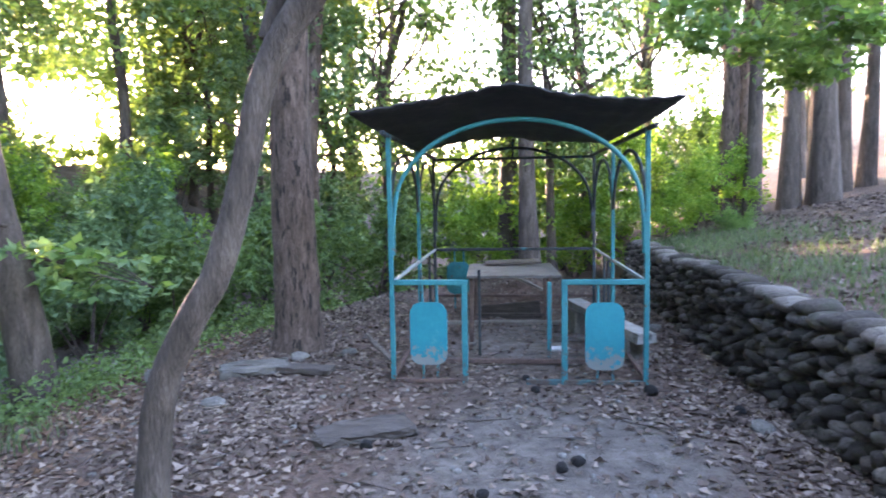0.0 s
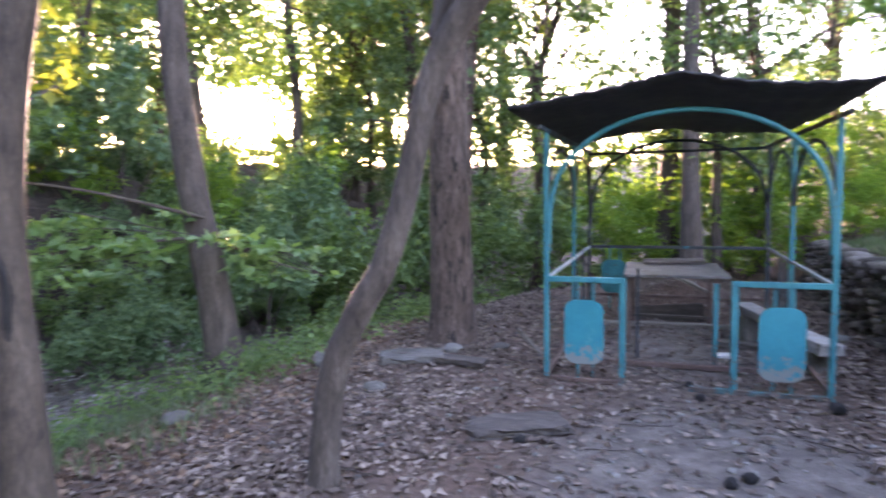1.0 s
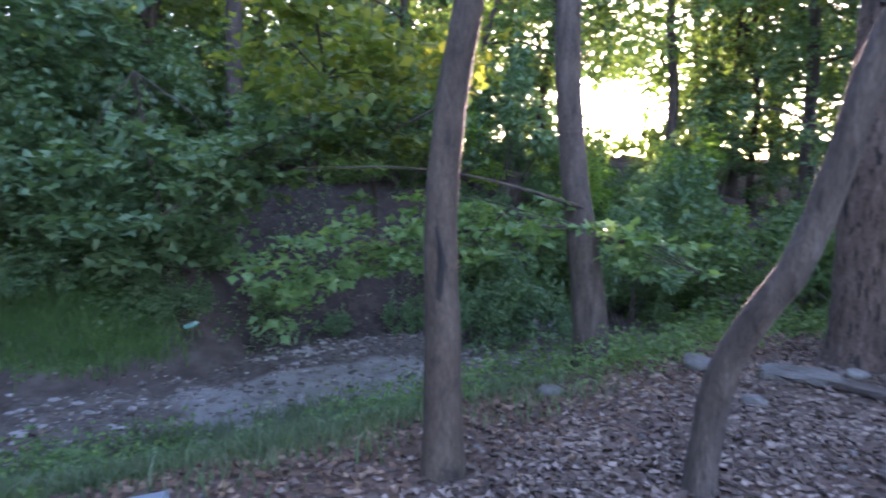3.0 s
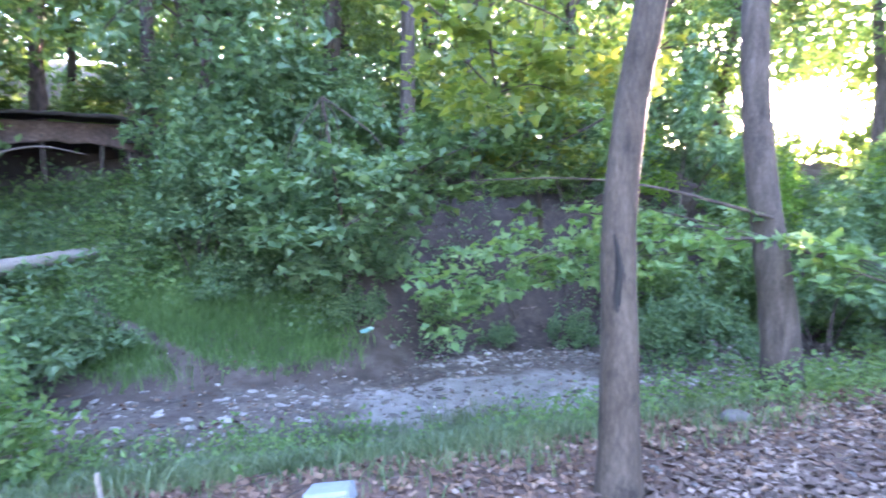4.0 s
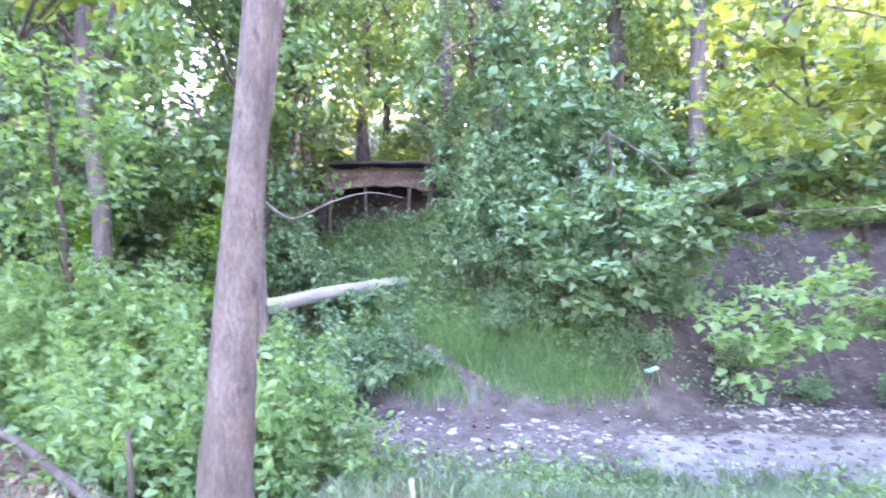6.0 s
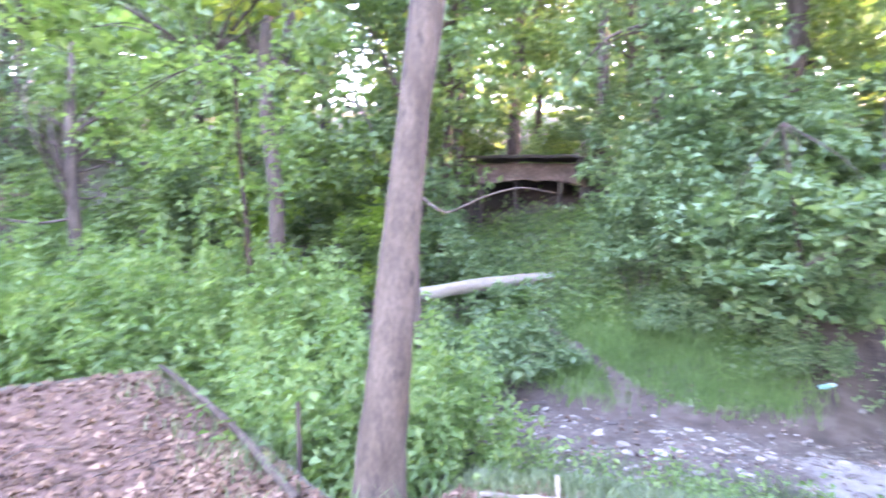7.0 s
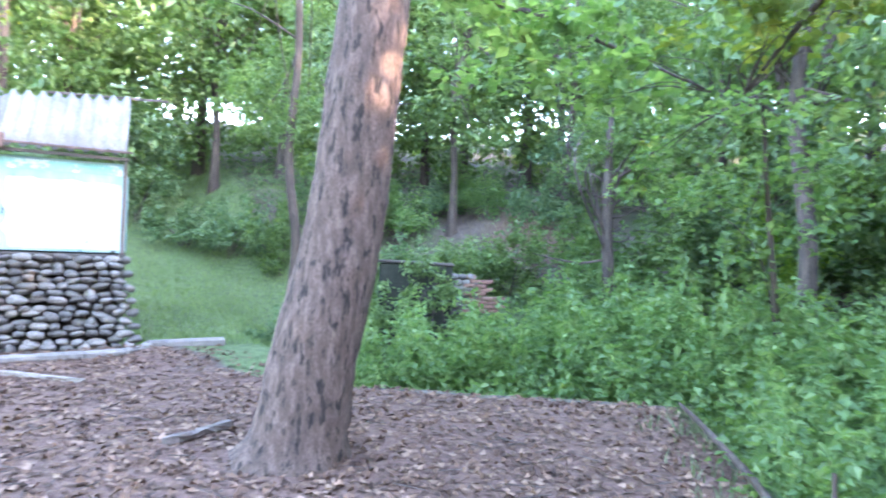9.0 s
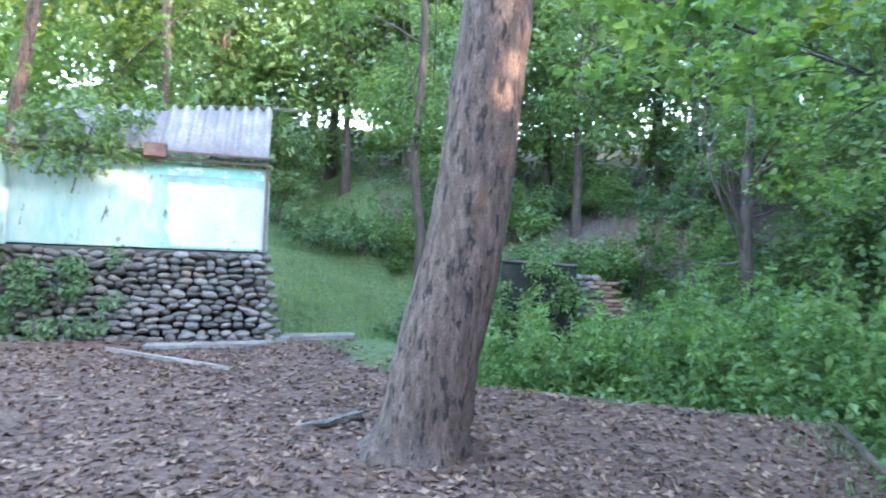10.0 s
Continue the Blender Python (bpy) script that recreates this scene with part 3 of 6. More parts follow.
def joined_stones(name, items, mat, seed, label, category, sub=1):
    """Many stones of (x, y, z, sx, sy, sz, turn) as one mesh."""
    rng = np.random.default_rng(seed)
    shapes = []
    for s in range(5):
        me = stone_mesh("shape", mat, 60 + s, sub)
        v = np.zeros(len(me.vertices) * 3)
        me.vertices.foreach_get("co", v)
        f = np.array([p.vertices[:] for p in me.polygons])
        shapes.append((v.reshape(-1, 3), f))
        bpy.data.meshes.remove(me)
    vs, fs, n = [], [], 0
    for x, y, z, sx, sy, sz, turn in items:
        v, f = shapes[rng.integers(5)]
        c, s = math.cos(turn), math.sin(turn)
        w = v * (sx, sy, sz)
        w = np.stack([w[:, 0] * c - w[:, 1] * s + x, w[:, 0] * s + w[:, 1] * c + y, w[:, 2] + z], axis=1)
        vs.append(w)
        fs.append(f + n)
        n += len(v)
    return tagged(new(name, mesh_of(name, np.concatenate(vs), np.concatenate(fs), mat, smooth=True)), label, category, kind="stuff")


# ---- the pavilion ----
PX0, PX1, PY0, PY1, PYM = -0.43, 1.77, 4.0, 7.3, 5.75


def pavilion():
    t = empty("pavilion", (0, 0, 0), "turquoise steel garden pavilion with arched frames and sagging dark roof", "pavilion")
    w = 0.04
    # back posts and side arches take a darker colour than the front
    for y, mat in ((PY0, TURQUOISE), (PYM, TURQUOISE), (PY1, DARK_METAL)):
        for x in (PX0, PX1):
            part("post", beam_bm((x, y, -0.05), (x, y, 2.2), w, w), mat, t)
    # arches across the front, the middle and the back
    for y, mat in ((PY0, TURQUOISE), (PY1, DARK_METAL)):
        mid, half = (PX0 + PX1) / 2, (PX1 - PX0) / 2 - 0.03
        pts = [(mid - half * math.cos(a), y, 1.42 + 0.88 * math.sin(a) ** 0.85) for a in np.linspace(0.02, math.pi - 0.02, 11)]
        pts = [(mid - half - 0.01, y, 1.15)] + pts + [(mid + half + 0.01, y, 1.15)]
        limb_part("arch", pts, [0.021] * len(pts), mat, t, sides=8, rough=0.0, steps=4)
        if y > PY0:
            part("cross_bar", beam_bm((PX0, y + 0.002, 2.16), (PX1, y + 0.002, 2.16), 0.035), mat, t)
    for x in (PX0, PX1):
        pts = [(x, PY0 + 0.02, 1.2)] + [(x, (PY0 + PYM) / 2 - (PYM - PY0) / 2 * 0.97 * math.cos(a), 1.45 + 0.62 * math.sin(a)) for a in np.linspace(0.05, math.pi - 0.05, 9)]
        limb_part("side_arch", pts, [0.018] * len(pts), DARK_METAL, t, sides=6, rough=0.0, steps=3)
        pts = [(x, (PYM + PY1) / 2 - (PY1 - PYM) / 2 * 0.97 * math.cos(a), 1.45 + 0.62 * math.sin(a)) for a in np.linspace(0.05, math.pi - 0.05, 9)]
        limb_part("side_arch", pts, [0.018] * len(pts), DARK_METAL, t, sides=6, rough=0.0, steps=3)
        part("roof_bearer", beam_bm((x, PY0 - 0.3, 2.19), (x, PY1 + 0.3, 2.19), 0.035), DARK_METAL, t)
    part("king_post", beam_bm(((PX0 + PX1) / 2, PY1, 2.16), ((PX0 + PX1) / 2, PY1, 2.42), 0.03), DARK_METAL, t)
    # guard rails
    part("rail", beam_bm((PX0 + 0.02, PY0 - 0.003, 0.905), (0.22, PY0 - 0.003, 0.905), 0.045), TURQUOISE, t)
    part("rail", beam_bm((1.075, PY0 - 0.003, 0.905), (PX1 - 0.02, PY0 - 0.003, 0.905), 0.045), TURQUOISE, t)
    for x in (PX0, PX1):
        part("rail", beam_bm((x + 0.002, PY0 + 0.03, 0.905), (x + 0.002, PY1, 0.905), 0.032, 0.03), FADED_RAIL, t, "thin side rail with faded pale paint")
        part("low_rail", beam_bm((x + 0.002, PY0 + 0.03, 0.06), (x + 0.002, PY1, 0.06), 0.035), RUSTY, t)
    part("rail", beam_bm((PX0, PY1 - 0.002, 0.905), (PX1, PY1 - 0.002, 0.905), 0.04), DARK_METAL, t)
    part("low_rail", beam_bm((PX0, PY1, 0.25), (PX1, PY1, 0.25), 0.035), RUSTY, t)
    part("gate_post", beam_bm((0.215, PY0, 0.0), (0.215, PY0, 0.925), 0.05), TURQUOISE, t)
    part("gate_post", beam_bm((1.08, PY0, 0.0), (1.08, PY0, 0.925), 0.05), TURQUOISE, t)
    part("sill_bar", beam_bm((PX0, PY0 + 0.002, 0.02), (0.24, PY0 + 0.002, 0.02), 0.04), RUSTY, t)
    part("sill_bar", beam_bm((0.75, PY0 + 0.002, 0.02), (PX1, PY0 + 0.002, 0.02), 0.045), SILL_PAINT, t)
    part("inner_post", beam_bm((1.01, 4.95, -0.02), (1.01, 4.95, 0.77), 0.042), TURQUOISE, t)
    part("inner_bar", beam_bm((PX0 + 0.1, PY0 + 0.62, 0.03), (PX1 - 0.3, PY0 + 0.68, 0.03), 0.045), RUSTY, t)
    for x, y in ((PX0 + 0.12, 5.0), (0.30, 4.95), (PX0 + 0.02, 6.5), (PX1 + 0.02, 6.5), (PX1 + 0.01, 6.1)):
        part("baluster", beam_bm((x, y, 0.0), (x, y, 0.9), 0.028), DARK_METAL, t)
    # rounded plates hung in the front and back rails
    for cx, y, low in ((-0.105, PY0 - 0.012, 0.17), (1.42, PY0 - 0.012, 0.14), (-0.1, PY1 - 0.02, 0.28)):
        bm = bmesh.new()
        top, half = 0.73, 0.165
        ring = []
        for sx, sz, start in ((1, 1, 0), (-1, 1, 90), (-1, -1, 180), (1, -1, 270)):
            r = 0.10
            for k in range(5):
                a = radians(start + 22.5 * k)
                ring.append((cx + sx * (half - r) + r * math.cos(a), (top if sz > 0 else low) - sz * r + r * math.sin(a)))
        faces = [bm.faces.new([bm.verts.new((x, y, z)) for x, z in ring])]
        made = bmesh.ops.extrude_face_region(bm, geom=faces)
        bmesh.ops.translate(bm, verts=[v for v in made["geom"] if isinstance(v, bmesh.types.BMVert)], vec=(0, -0.014, 0))
        bmesh.ops.recalc_face_normals(bm, faces=bm.faces)
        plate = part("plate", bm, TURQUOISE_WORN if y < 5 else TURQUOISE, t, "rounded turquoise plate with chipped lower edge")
        for dx in (-0.055, 0.075):
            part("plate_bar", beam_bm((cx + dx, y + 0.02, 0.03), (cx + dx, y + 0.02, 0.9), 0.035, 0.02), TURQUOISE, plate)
    # roof of a bent dark sheet
    nx, ny = 49, 15
    vs, fs = [], []
    for a in range(nx):
        for b in range(ny):
            u, v = a / (nx - 1), b / (ny - 1)
            x = -0.70 + 2.70 * u
            y = 3.72 + 3.95 * v + 0.05 * math.sin(9 * u)
            z = float(np.interp(x, (-0.74, -0.2, 0.25, 0.5, 0.61, 0.75, 1.0, 1.3, 1.7, 2.06), (2.34, 2.42, 2.475, 2.515, 2.53, 2.515, 2.45, 2.415, 2.395, 2.40)))
            z += -0.03 * math.sin(v * 3.14) + 0.008 * math.sin(a * 1.9) + 0.02 * math.sin(11 * u + 5 * v) * v - 0.03 * v
            vs.append((x, y, z))
    for a in range(nx - 1):
        for b in range(ny - 1):
            q = a * ny + b
            fs.append((q, q + ny, q + ny + 1, q + 1))
    roof = new("roof", mesh_of("roof", vs, fs, ROOF_SHEET, smooth=True))
    roof.parent = t
    roof["label"] = "dark weathered bent sheet roof"
    solid = roof.modifiers.new("thick", "SOLIDIFY")
    solid.thickness, solid.offset = 0.02, 1
    return t


pavilion()


def garden_table():
    t = empty("table", (0.64, 6.0, 0), "dark rusty garden table inside the pavilion", "table")
    part("tabletop", box_bm((1.05, 1.25, 0.03), (0.0, 0.1, 0.755), 0.005, (0, 0, 2)), TABLE_SHEET, t)
    for x in (-0.46, 0.42):
        for y in (-0.4, 0.6):
            part("leg", beam_bm((x, y, -0.02), (x, y, 0.73), 0.045), RUSTY, t)
    part("stretcher", beam_bm((-0.46, 0.6, 0.12), (0.42, 0.6, 0.12), 0.05, 0.03), DARK_PLANK, t)
    return t


garden_table()


def loose_board(name, a, b, w, h, mat, label, category="board", seed=0, cuts=6, jag=0.012):
    bm = beam_bm(a, b, w, h, 0.006)
    bmesh.ops.subdivide_edges(bm, edges=[e for e in bm.edges if e.calc_length() > 0.25], cuts=cuts)
    rng = random.Random(seed)
    for v in bm.verts:
        v.co += Vector((rng.uniform(-1, 1), rng.uniform(-1, 1), rng.uniform(-0.5, 0.5))) * jag
    return tagged(part(name, bm, mat), label, category)


loose_board("board", (0.3, 6.6, 0.79), (1.0, 6.65, 0.81), 0.34, 0.03, PLANK, "warped grey board lying on the garden table", seed=4)
loose_board("bench_board", (1.40, 6.30, 0.33), (1.93, 4.70, 0.24), 0.20, 0.09, PALE_CONCRETE, "pale weathered bench board on blocks beside the pavilion rail", "bench", seed=5)
loose_board("board", (-0.20, 6.50, 0.02), (1.33, 6.53, 0.03), 0.08, 0.06, PALE_WOOD, "pale narrow plank on the pavilion floor", seed=6)
loose_board("board", (0.20, 6.92, 0.05), (1.02, 6.90, 0.13), 0.04, 0.24, DARK_PLANK, "dark warped board against an earth mound", seed=14)
loose_board("tile", (1.04, 5.20, 0.015), (1.24, 5.24, 0.015), 0.11, 0.03, WORN_WHITE, "broken white tile on the pavilion floor", "tile", seed=15, jag=0.006)
loose_board("board", (1.05, 5.72, 0.03), (1.55, 5.60, 0.04), 0.16, 0.05, PLANK, "grey plank lying on the pavilion floor", seed=16)
loose_board("board", (0.55, 7.0, 0.62), (1.1, 6.7, 0.40), 0.07, 0.03, PALE_WOOD, "pale stick leaning under the table", seed=7)
for x, y, s in ((1.45, 6.12, 0.29), (1.83, 4.98, 0.22), (1.66, 5.5, 0.1)):
    bm = box_bm((0.22, 0.24, s), (x, y, s / 2 - 0.02), 0.015, (0, 0, 12 * x))
    tagged(part("concrete_block", bm, CONCRETE), "weathered concrete block on the pavilion floor", "concrete block")
loose_board("slab", (-0.72, 2.62, 0.02), (-0.12, 2.93, 0.03), 0.32, 0.05, DARK_PLANK, "broken dark flat slab on the earth", "stone slab", 3, 5, 0.035)
loose_board("board", (-2.05, 4.30, 0.06), (-1.05, 4.18, 0.05), 0.20, 0.05, DARK_PLANK, "old dark plank on stones beside a tree", seed=8)
loose_board("slab", (-2.1, 4.1, 0.05), (-1.55, 4.35, 0.06), 0.34, 0.06, STONE, "flat grey stone slab under a plank", "stone slab", 9, 5, 0.03)
loose_board("stick", (-1.03, 5.5, 0.10), (-0.56, 4.62, 0.02), 0.035, 0.03, PLANK, "thin wooden stick on the ground", "stick", 10)


def rock(x, y, s, label="grey rock lying on the woodland floor", seed=0, mat=None, sink=0.38, flat=0.6):
    me = stone_mesh("rock", mat or STONE, 200 + seed, 2)
    ob = new("rock", me)
    ob.location = (x, y, ground_z(x, y) + s * flat * (0.5 - sink))
    ob.rotation_euler = (0.1 * (seed % 3), 0.15, seed * 1.3)
    ob.scale = (s * 1.2, s * 0.9, s * flat)
    return tagged(ob, label, "rock")


for n, (x, y, s) in enumerate(((-1.72, 4.5, 0.2), (-1.55, 4.75, 0.2), (-1.80, 3.32, 0.2), (-1.1, 4.95, 0.16), (2.35, 3.0, 0.16), (-2.55, 3.9, 0.3), (-2.9, 2.2, 0.22), (2.3, 6.2, 0.2))):
    rock(x, y, s, seed=n)
CONES = ((0.45, 1.93, 0.09), (1.02, 2.36, 0.11), (0.91, 2.26, 0.10), (1.75, 3.72, 0.15), (0.82, 3.75, 0.1), (2.3, 3.3, 0.12), (-0.35, 2.55, 0.11), (0.75, 4.1, 0.09), (1.5, 0.9, 0.1))
for n, (x, y, s) in enumerate(CONES):
    me = stone_mesh("charred_lump", CHAR, 300 + n, 2)
    ob = new("charred_lump", me)
    s *= 0.78
    ob.scale = (s, s * 0.85, s * 0.8)
    ob.location = (x, y, ground_z(x, y) + s * 0.33)
    tagged(ob, "black burnt lump on the trodden earth", "burnt lump", "burnt lumps before the pavilion")


# ---- the shed ----
SX, SY = Vector((0.997, -0.075, 0)), Vector((-0.075, -0.997, 0))
SHED = Vector((0.10, -12.7, 0))


def at_shed(along, back, z):
    """A place by metres along the shed's front (from its lawn corner), back from it, and height."""
    return SHED + SX * along + SY * back + Vector((0, 0, z))


def shed_frame():
    m = Matrix.Identity(4)
    m.col[0][:3], m.col[1][:3], m.col[2][:3], m.col[3][:3] = SX, SY, (0, 0, 1), SHED
    return m


def shed():
    t = empty("shed", (0, 0, 0), "pale turquoise plastered shed with corrugated roof on a cobble base", "shed")
    t.matrix_world = shed_frame()
    part("core", box_bm((5.4, 3.0, 1.65), (2.72, 1.62, 0.68), 0.02), MORTAR, t)
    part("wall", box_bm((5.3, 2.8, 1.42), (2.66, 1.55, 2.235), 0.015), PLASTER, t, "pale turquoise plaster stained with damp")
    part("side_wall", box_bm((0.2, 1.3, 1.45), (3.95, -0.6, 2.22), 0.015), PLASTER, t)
    bm = box_bm((1.52, 0.012, 1.05), (0.80, 0.147, 2.10), 0.0)
    bmesh.ops.subdivide_edges(bm, edges=bm.edges[:], cuts=12, use_grid_fill=True)
    for v in bm.verts:
        edge = max(0.0, (v.co.x - 1.2) / 0.36) + max(0.0, (v.co.z - 2.4) / 0.22)
        v.co.x += 0.14 * min(1, edge) * noise.noise(Vector((v.co.x * 4, 3.0, v.co.z * 5)))
        v.co.z += 0.08 * min(1, edge) * noise.noise(Vector((v.co.x * 5, 7.0, v.co.z * 3)))
    part("whitewashed_patch", bm, WHITEWASH, t, "uneven whitewashed patch of the wall")
    part("painted_band", box_bm((1.9, 0.012, 0.16), (1.0, 0.146, 2.83), 0.003), TEAL_BAND, t, "brighter teal band below the eave")
    part("corner_post", beam_bm((0.0, 0.1, 1.5), (0.0, 0.1, 3.05), 0.05), PLANK, t)
    part("eave_board", beam_bm((-0.05, -0.02, 3.0), (5.3, -0.02, 3.02), 0.05, 0.05), DARK_PLANK, t)
    part("eave_pipe", beam_bm((-0.1, -0.12, 3.10), (5.4, -0.12, 3.12), 0.035), RUSTY, t)
    part("eave_box", box_bm((0.34, 0.1, 0.22), (1.75, -0.1, 3.12), 0.01), RUSTY, t)
    # corrugated roof rising to the back
    nx, ny = 201, 4
    vs, fs = [], []
    for a in range(nx):
        for b in range(ny):
            u, v = a / (nx - 1), b / (ny - 1)
            x = -0.02 + 3.9 * u
            y = -0.08 + 0.95 * v
            z = 3.10 + (1.05 - 0.30 * u) * v + 0.05 * math.sin(x * 2 * math.pi / 0.2)
            vs.append((x, y, z))
    for a in range(nx - 1):
        for b in range(ny - 1):
            q = a * ny + b
            fs.append((q, q + ny, q + ny + 1, q + 1))
    ob = new("roof", mesh_of("roof", vs, fs, CORRUGATED, smooth=True))
    ob.parent = t
    ob["label"] = "grey corrugated sheet roof"
    solid = ob.modifiers.new("thick", "SOLIDIFY")
    solid.thickness = 0.012
    part("ridge_board", beam_bm((-0.6, 0.92, 4.19), (1.2, 0.92, 4.10), 0.06, 0.03), PLANK, t)
    # cobbles of the base
    rng = random.Random(5)
    z, row = -0.02, 0
    while z < 1.50:
        x = -0.12 + 0.1 * (row % 2)
        while x < 4.5:
            wdt = rng.uniform(0.13, 0.27)
            ob = new("cobble", STONES[rng.randrange(6)])
            ob.parent = t
            bulge = 0.16 * (1.5 - z)
            ob.location = (x + wdt / 2 - bulge * max(0, 1 - x / 1.5), 0.09 - bulge + rng.uniform(-0.03, 0.03), z + rng.uniform(-0.035, 0.035))
            ob.scale = (wdt * 1.04, 0.24, rng.uniform(0.085, 0.14))
            ob.rotation_euler = (rng.uniform(-0.2, 0.2), rng.uniform(-0.3, 0.3), 0)
            x += wdt
        z += 0.102
        row += 1
    return t


shed()
bm = bmesh.new()
bends = [at_shed(-0.42, -0.05, 0.06), at_shed(-0.36, -0.42, 0.06), at_shed(-0.1, -0.66, 0.06), at_shed(0.4, -0.78, 0.055), at_shed(1.0, -0.84, 0.05), at_shed(1.6, -0.86, 0.04)]
for n, (a, b) in enumerate(zip(bends, bends[1:])):
    beam_bm(a, b + (b - a) * 0.06, 0.17 + 0.004 * n, 0.15, 0.03, bm=bm)
for v in bm.verts:
    v.co += 0.02 * Vector((noise.noise(v.co * 7), noise.noise(v.co * 7 + Vector((9, 0, 0))), noise.noise(v.co * 5)))
tagged(part("kerb", bm, CONCRETE), "low curved concrete kerb before the shed", "kerb")
tagged(part("kerb", beam_bm(at_shed(-1.6, 0.1, 0.10), at_shed(-0.4, -0.05, 0.09), 0.2, 0.14, 0.03), CONCRETE), "broken concrete kerb at the lawn's edge", "kerb")
loose_board("pole", (2.25, -11.6, 0.09), (0.56, -10.2, 0.05), 0.05, 0.05, PALE_WOOD, "pale stripped pole lying on fallen leaves", "pole", 20)


# ---- hut across the creek ----
def hut():
    t = empty("hut", (-14.1, -3.5, 2.2), "low brown shelter on the hillside, open and dark inside", "hut")
    t.rotation_euler = (0, 0, radians(97))
    # inner walls coloured dark to give the shaded void behind the opening
    part("back_wall", box_bm((3.0, 0.12, 1.5), (0, 1.3, 0.3), 0.02), DARK_INSIDE, t)
    for x in (-1.35, 1.25):
        part("side_wall", box_bm((0.14, 1.3, 1.3), (x, 0.65, 0.3), 0.02), DARK_INSIDE, t)
    for x, lean in ((-1.2, 0.05), (-0.35, -0.04), (0.6, 0.06), (1.12, 0.0)):
        part("post", limb_mesh_bm((x, -0.02, -0.5), (x + lean, -0.02, 0.75), 0.045), DARK_PLANK, t)
    # sagging brown sheet hung over the opening
    vs, fs = [], []
    for a in range(41):
        for b in range(9):
            u, v = a / 40, b / 8
            low = 0.62 - 0.16 * (2 * u - 1) ** 2 + 0.06 * noise.noise(Vector((u * 8, 0.0, 3.0)))
            vs.append((-1.35 + 2.6 * u, -0.10 + 0.12 * v + 0.05 * noise.noise(Vector((u * 9, v * 3, 1.0))), low + (1.02 - low) * v))
    for a in range(40):
        for b in range(8):
            q = a * 9 + b
            fs.append((q, q + 9, q + 10, q + 1))
    ob = new("awning", mesh_of("awning", vs, fs, BROWN_ROOF, smooth=True))
    ob.parent = t
    ob["label"] = "sagging brown sheet over the dark opening"
    solid = ob.modifiers.new("thick", "SOLIDIFY")
    solid.thickness = 0.03
    # thin dark roof
    vs, fs = [], []
    for a in range(31):
        for b in range(6):
            u, v = a / 30, b / 5
            vs.append((-1.65 + 3.2 * u, -0.4 + 1.9 * v, 1.12 + 0.06 * noise.noise(Vector((u * 6, v * 3, 5.0))) + 0.12 * v + 0.05 * math.sin(u * 3.1)))
    for a in range(30):
        for b in range(5):
            q = a * 6 + b
            fs.append((q, q + 6, q + 7, q + 1))
    ob = new("roof", mesh_of("roof", vs, fs, DARK_INSIDE, smooth=True))
    ob.parent = t
    solid = ob.modifiers.new("thick", "SOLIDIFY")
    solid.thickness = 0.07
    part("hanging_box", box_bm((0.32, 0.3, 0.42), (1.15, -0.2, 0.86), 0.02), DARK_INSIDE, t)
    return t


def limb_mesh_bm(a, b, r):
    bm = bmesh.new()
    a, b = Vector(a), Vector(b)
    m = Matrix.Translation((a + b) / 2) @ (b - a).to_track_quat("Z", "Y").to_matrix().to_4x4()
    bmesh.ops.create_cone(bm, segments=9, radius1=r * 1.1, radius2=r * 0.9, depth=(b - a).length, matrix=m, cap_ends=True)
    return bm


hut()
log = limb_part("log", [(-10.2, -5.6, 0.42), (-10.35, -5.0, 0.47), (-10.9, -3.95, 0.66), (-11.7, -2.6, 0.80)], [0.13, 0.14, 0.12, 0.08], PALE_WOOD, None, 10, 0.10, 3)
tagged(log, "pale fallen log across the bushy bank", "log")
loose_board("stick", (-3.36, -2.0, -0.12), (-3.37, -2.03, 0.16), 0.024, 0.024, PALE_WOOD, "short pale stake standing in leaves", "stake", 21, 2, 0.003)
loose_board("stick", (-3.28, -2.5, 0.02), (-3.25, -2.0, 0.06), 0.022, 0.022, PALE_WOOD, "pale stick lying by a stake", "stick", 22)
loose_board("crate", (-2.88, -0.98, 0.02), (-2.78, -0.78, 0.05), 0.16, 0.10, PALE_PLASTIC, "pale bluish plastic lump among fallen leaves", "plastic piece", 23, 2, 0.02)
loose_board("scrap", (-8.45, 0.95, ground_z(-8.5, 1.0) + 0.04), (-8.55, 1.1, ground_z(-8.5, 1.1) + 0.08), 0.08, 0.04, TEAL_BAND, "crumpled teal plastic scrap on the far bank", "plastic scrap", 25, 2, 0.03)
loose_board("stick", (-7.7, -3.3, -0.72), (-7.9, -2.5, -0.66), 0.09, 0.06, DARK_PLANK, "dark driftwood stick on creek stones", "stick", 24)
limb_ob = limb_part("branch", [(-2.85, -3.52, 0.03), (-3.72, -4.52, 0.10), (-4.62, -5.66, 0.14), (-5.35, -6.52, 0.10)], [0.03, 0.034, 0.03, 0.02], BARK_SMOOTH, None, 7, 0.08, 5)
tagged(limb_ob, "long bare fallen branch along a concrete kerb", "branch")
limb_ob = limb_part("stake", [(-3.48, -3.85, -0.6), (-3.47, -3.83, 0.0), (-3.5, -3.86, 0.42)], [0.022, 0.02, 0.016], BARK_SMOOTH, None, 7, 0.05, 6)
tagged(limb_ob, "pale wooden stake upright beside the kerb", "stake")


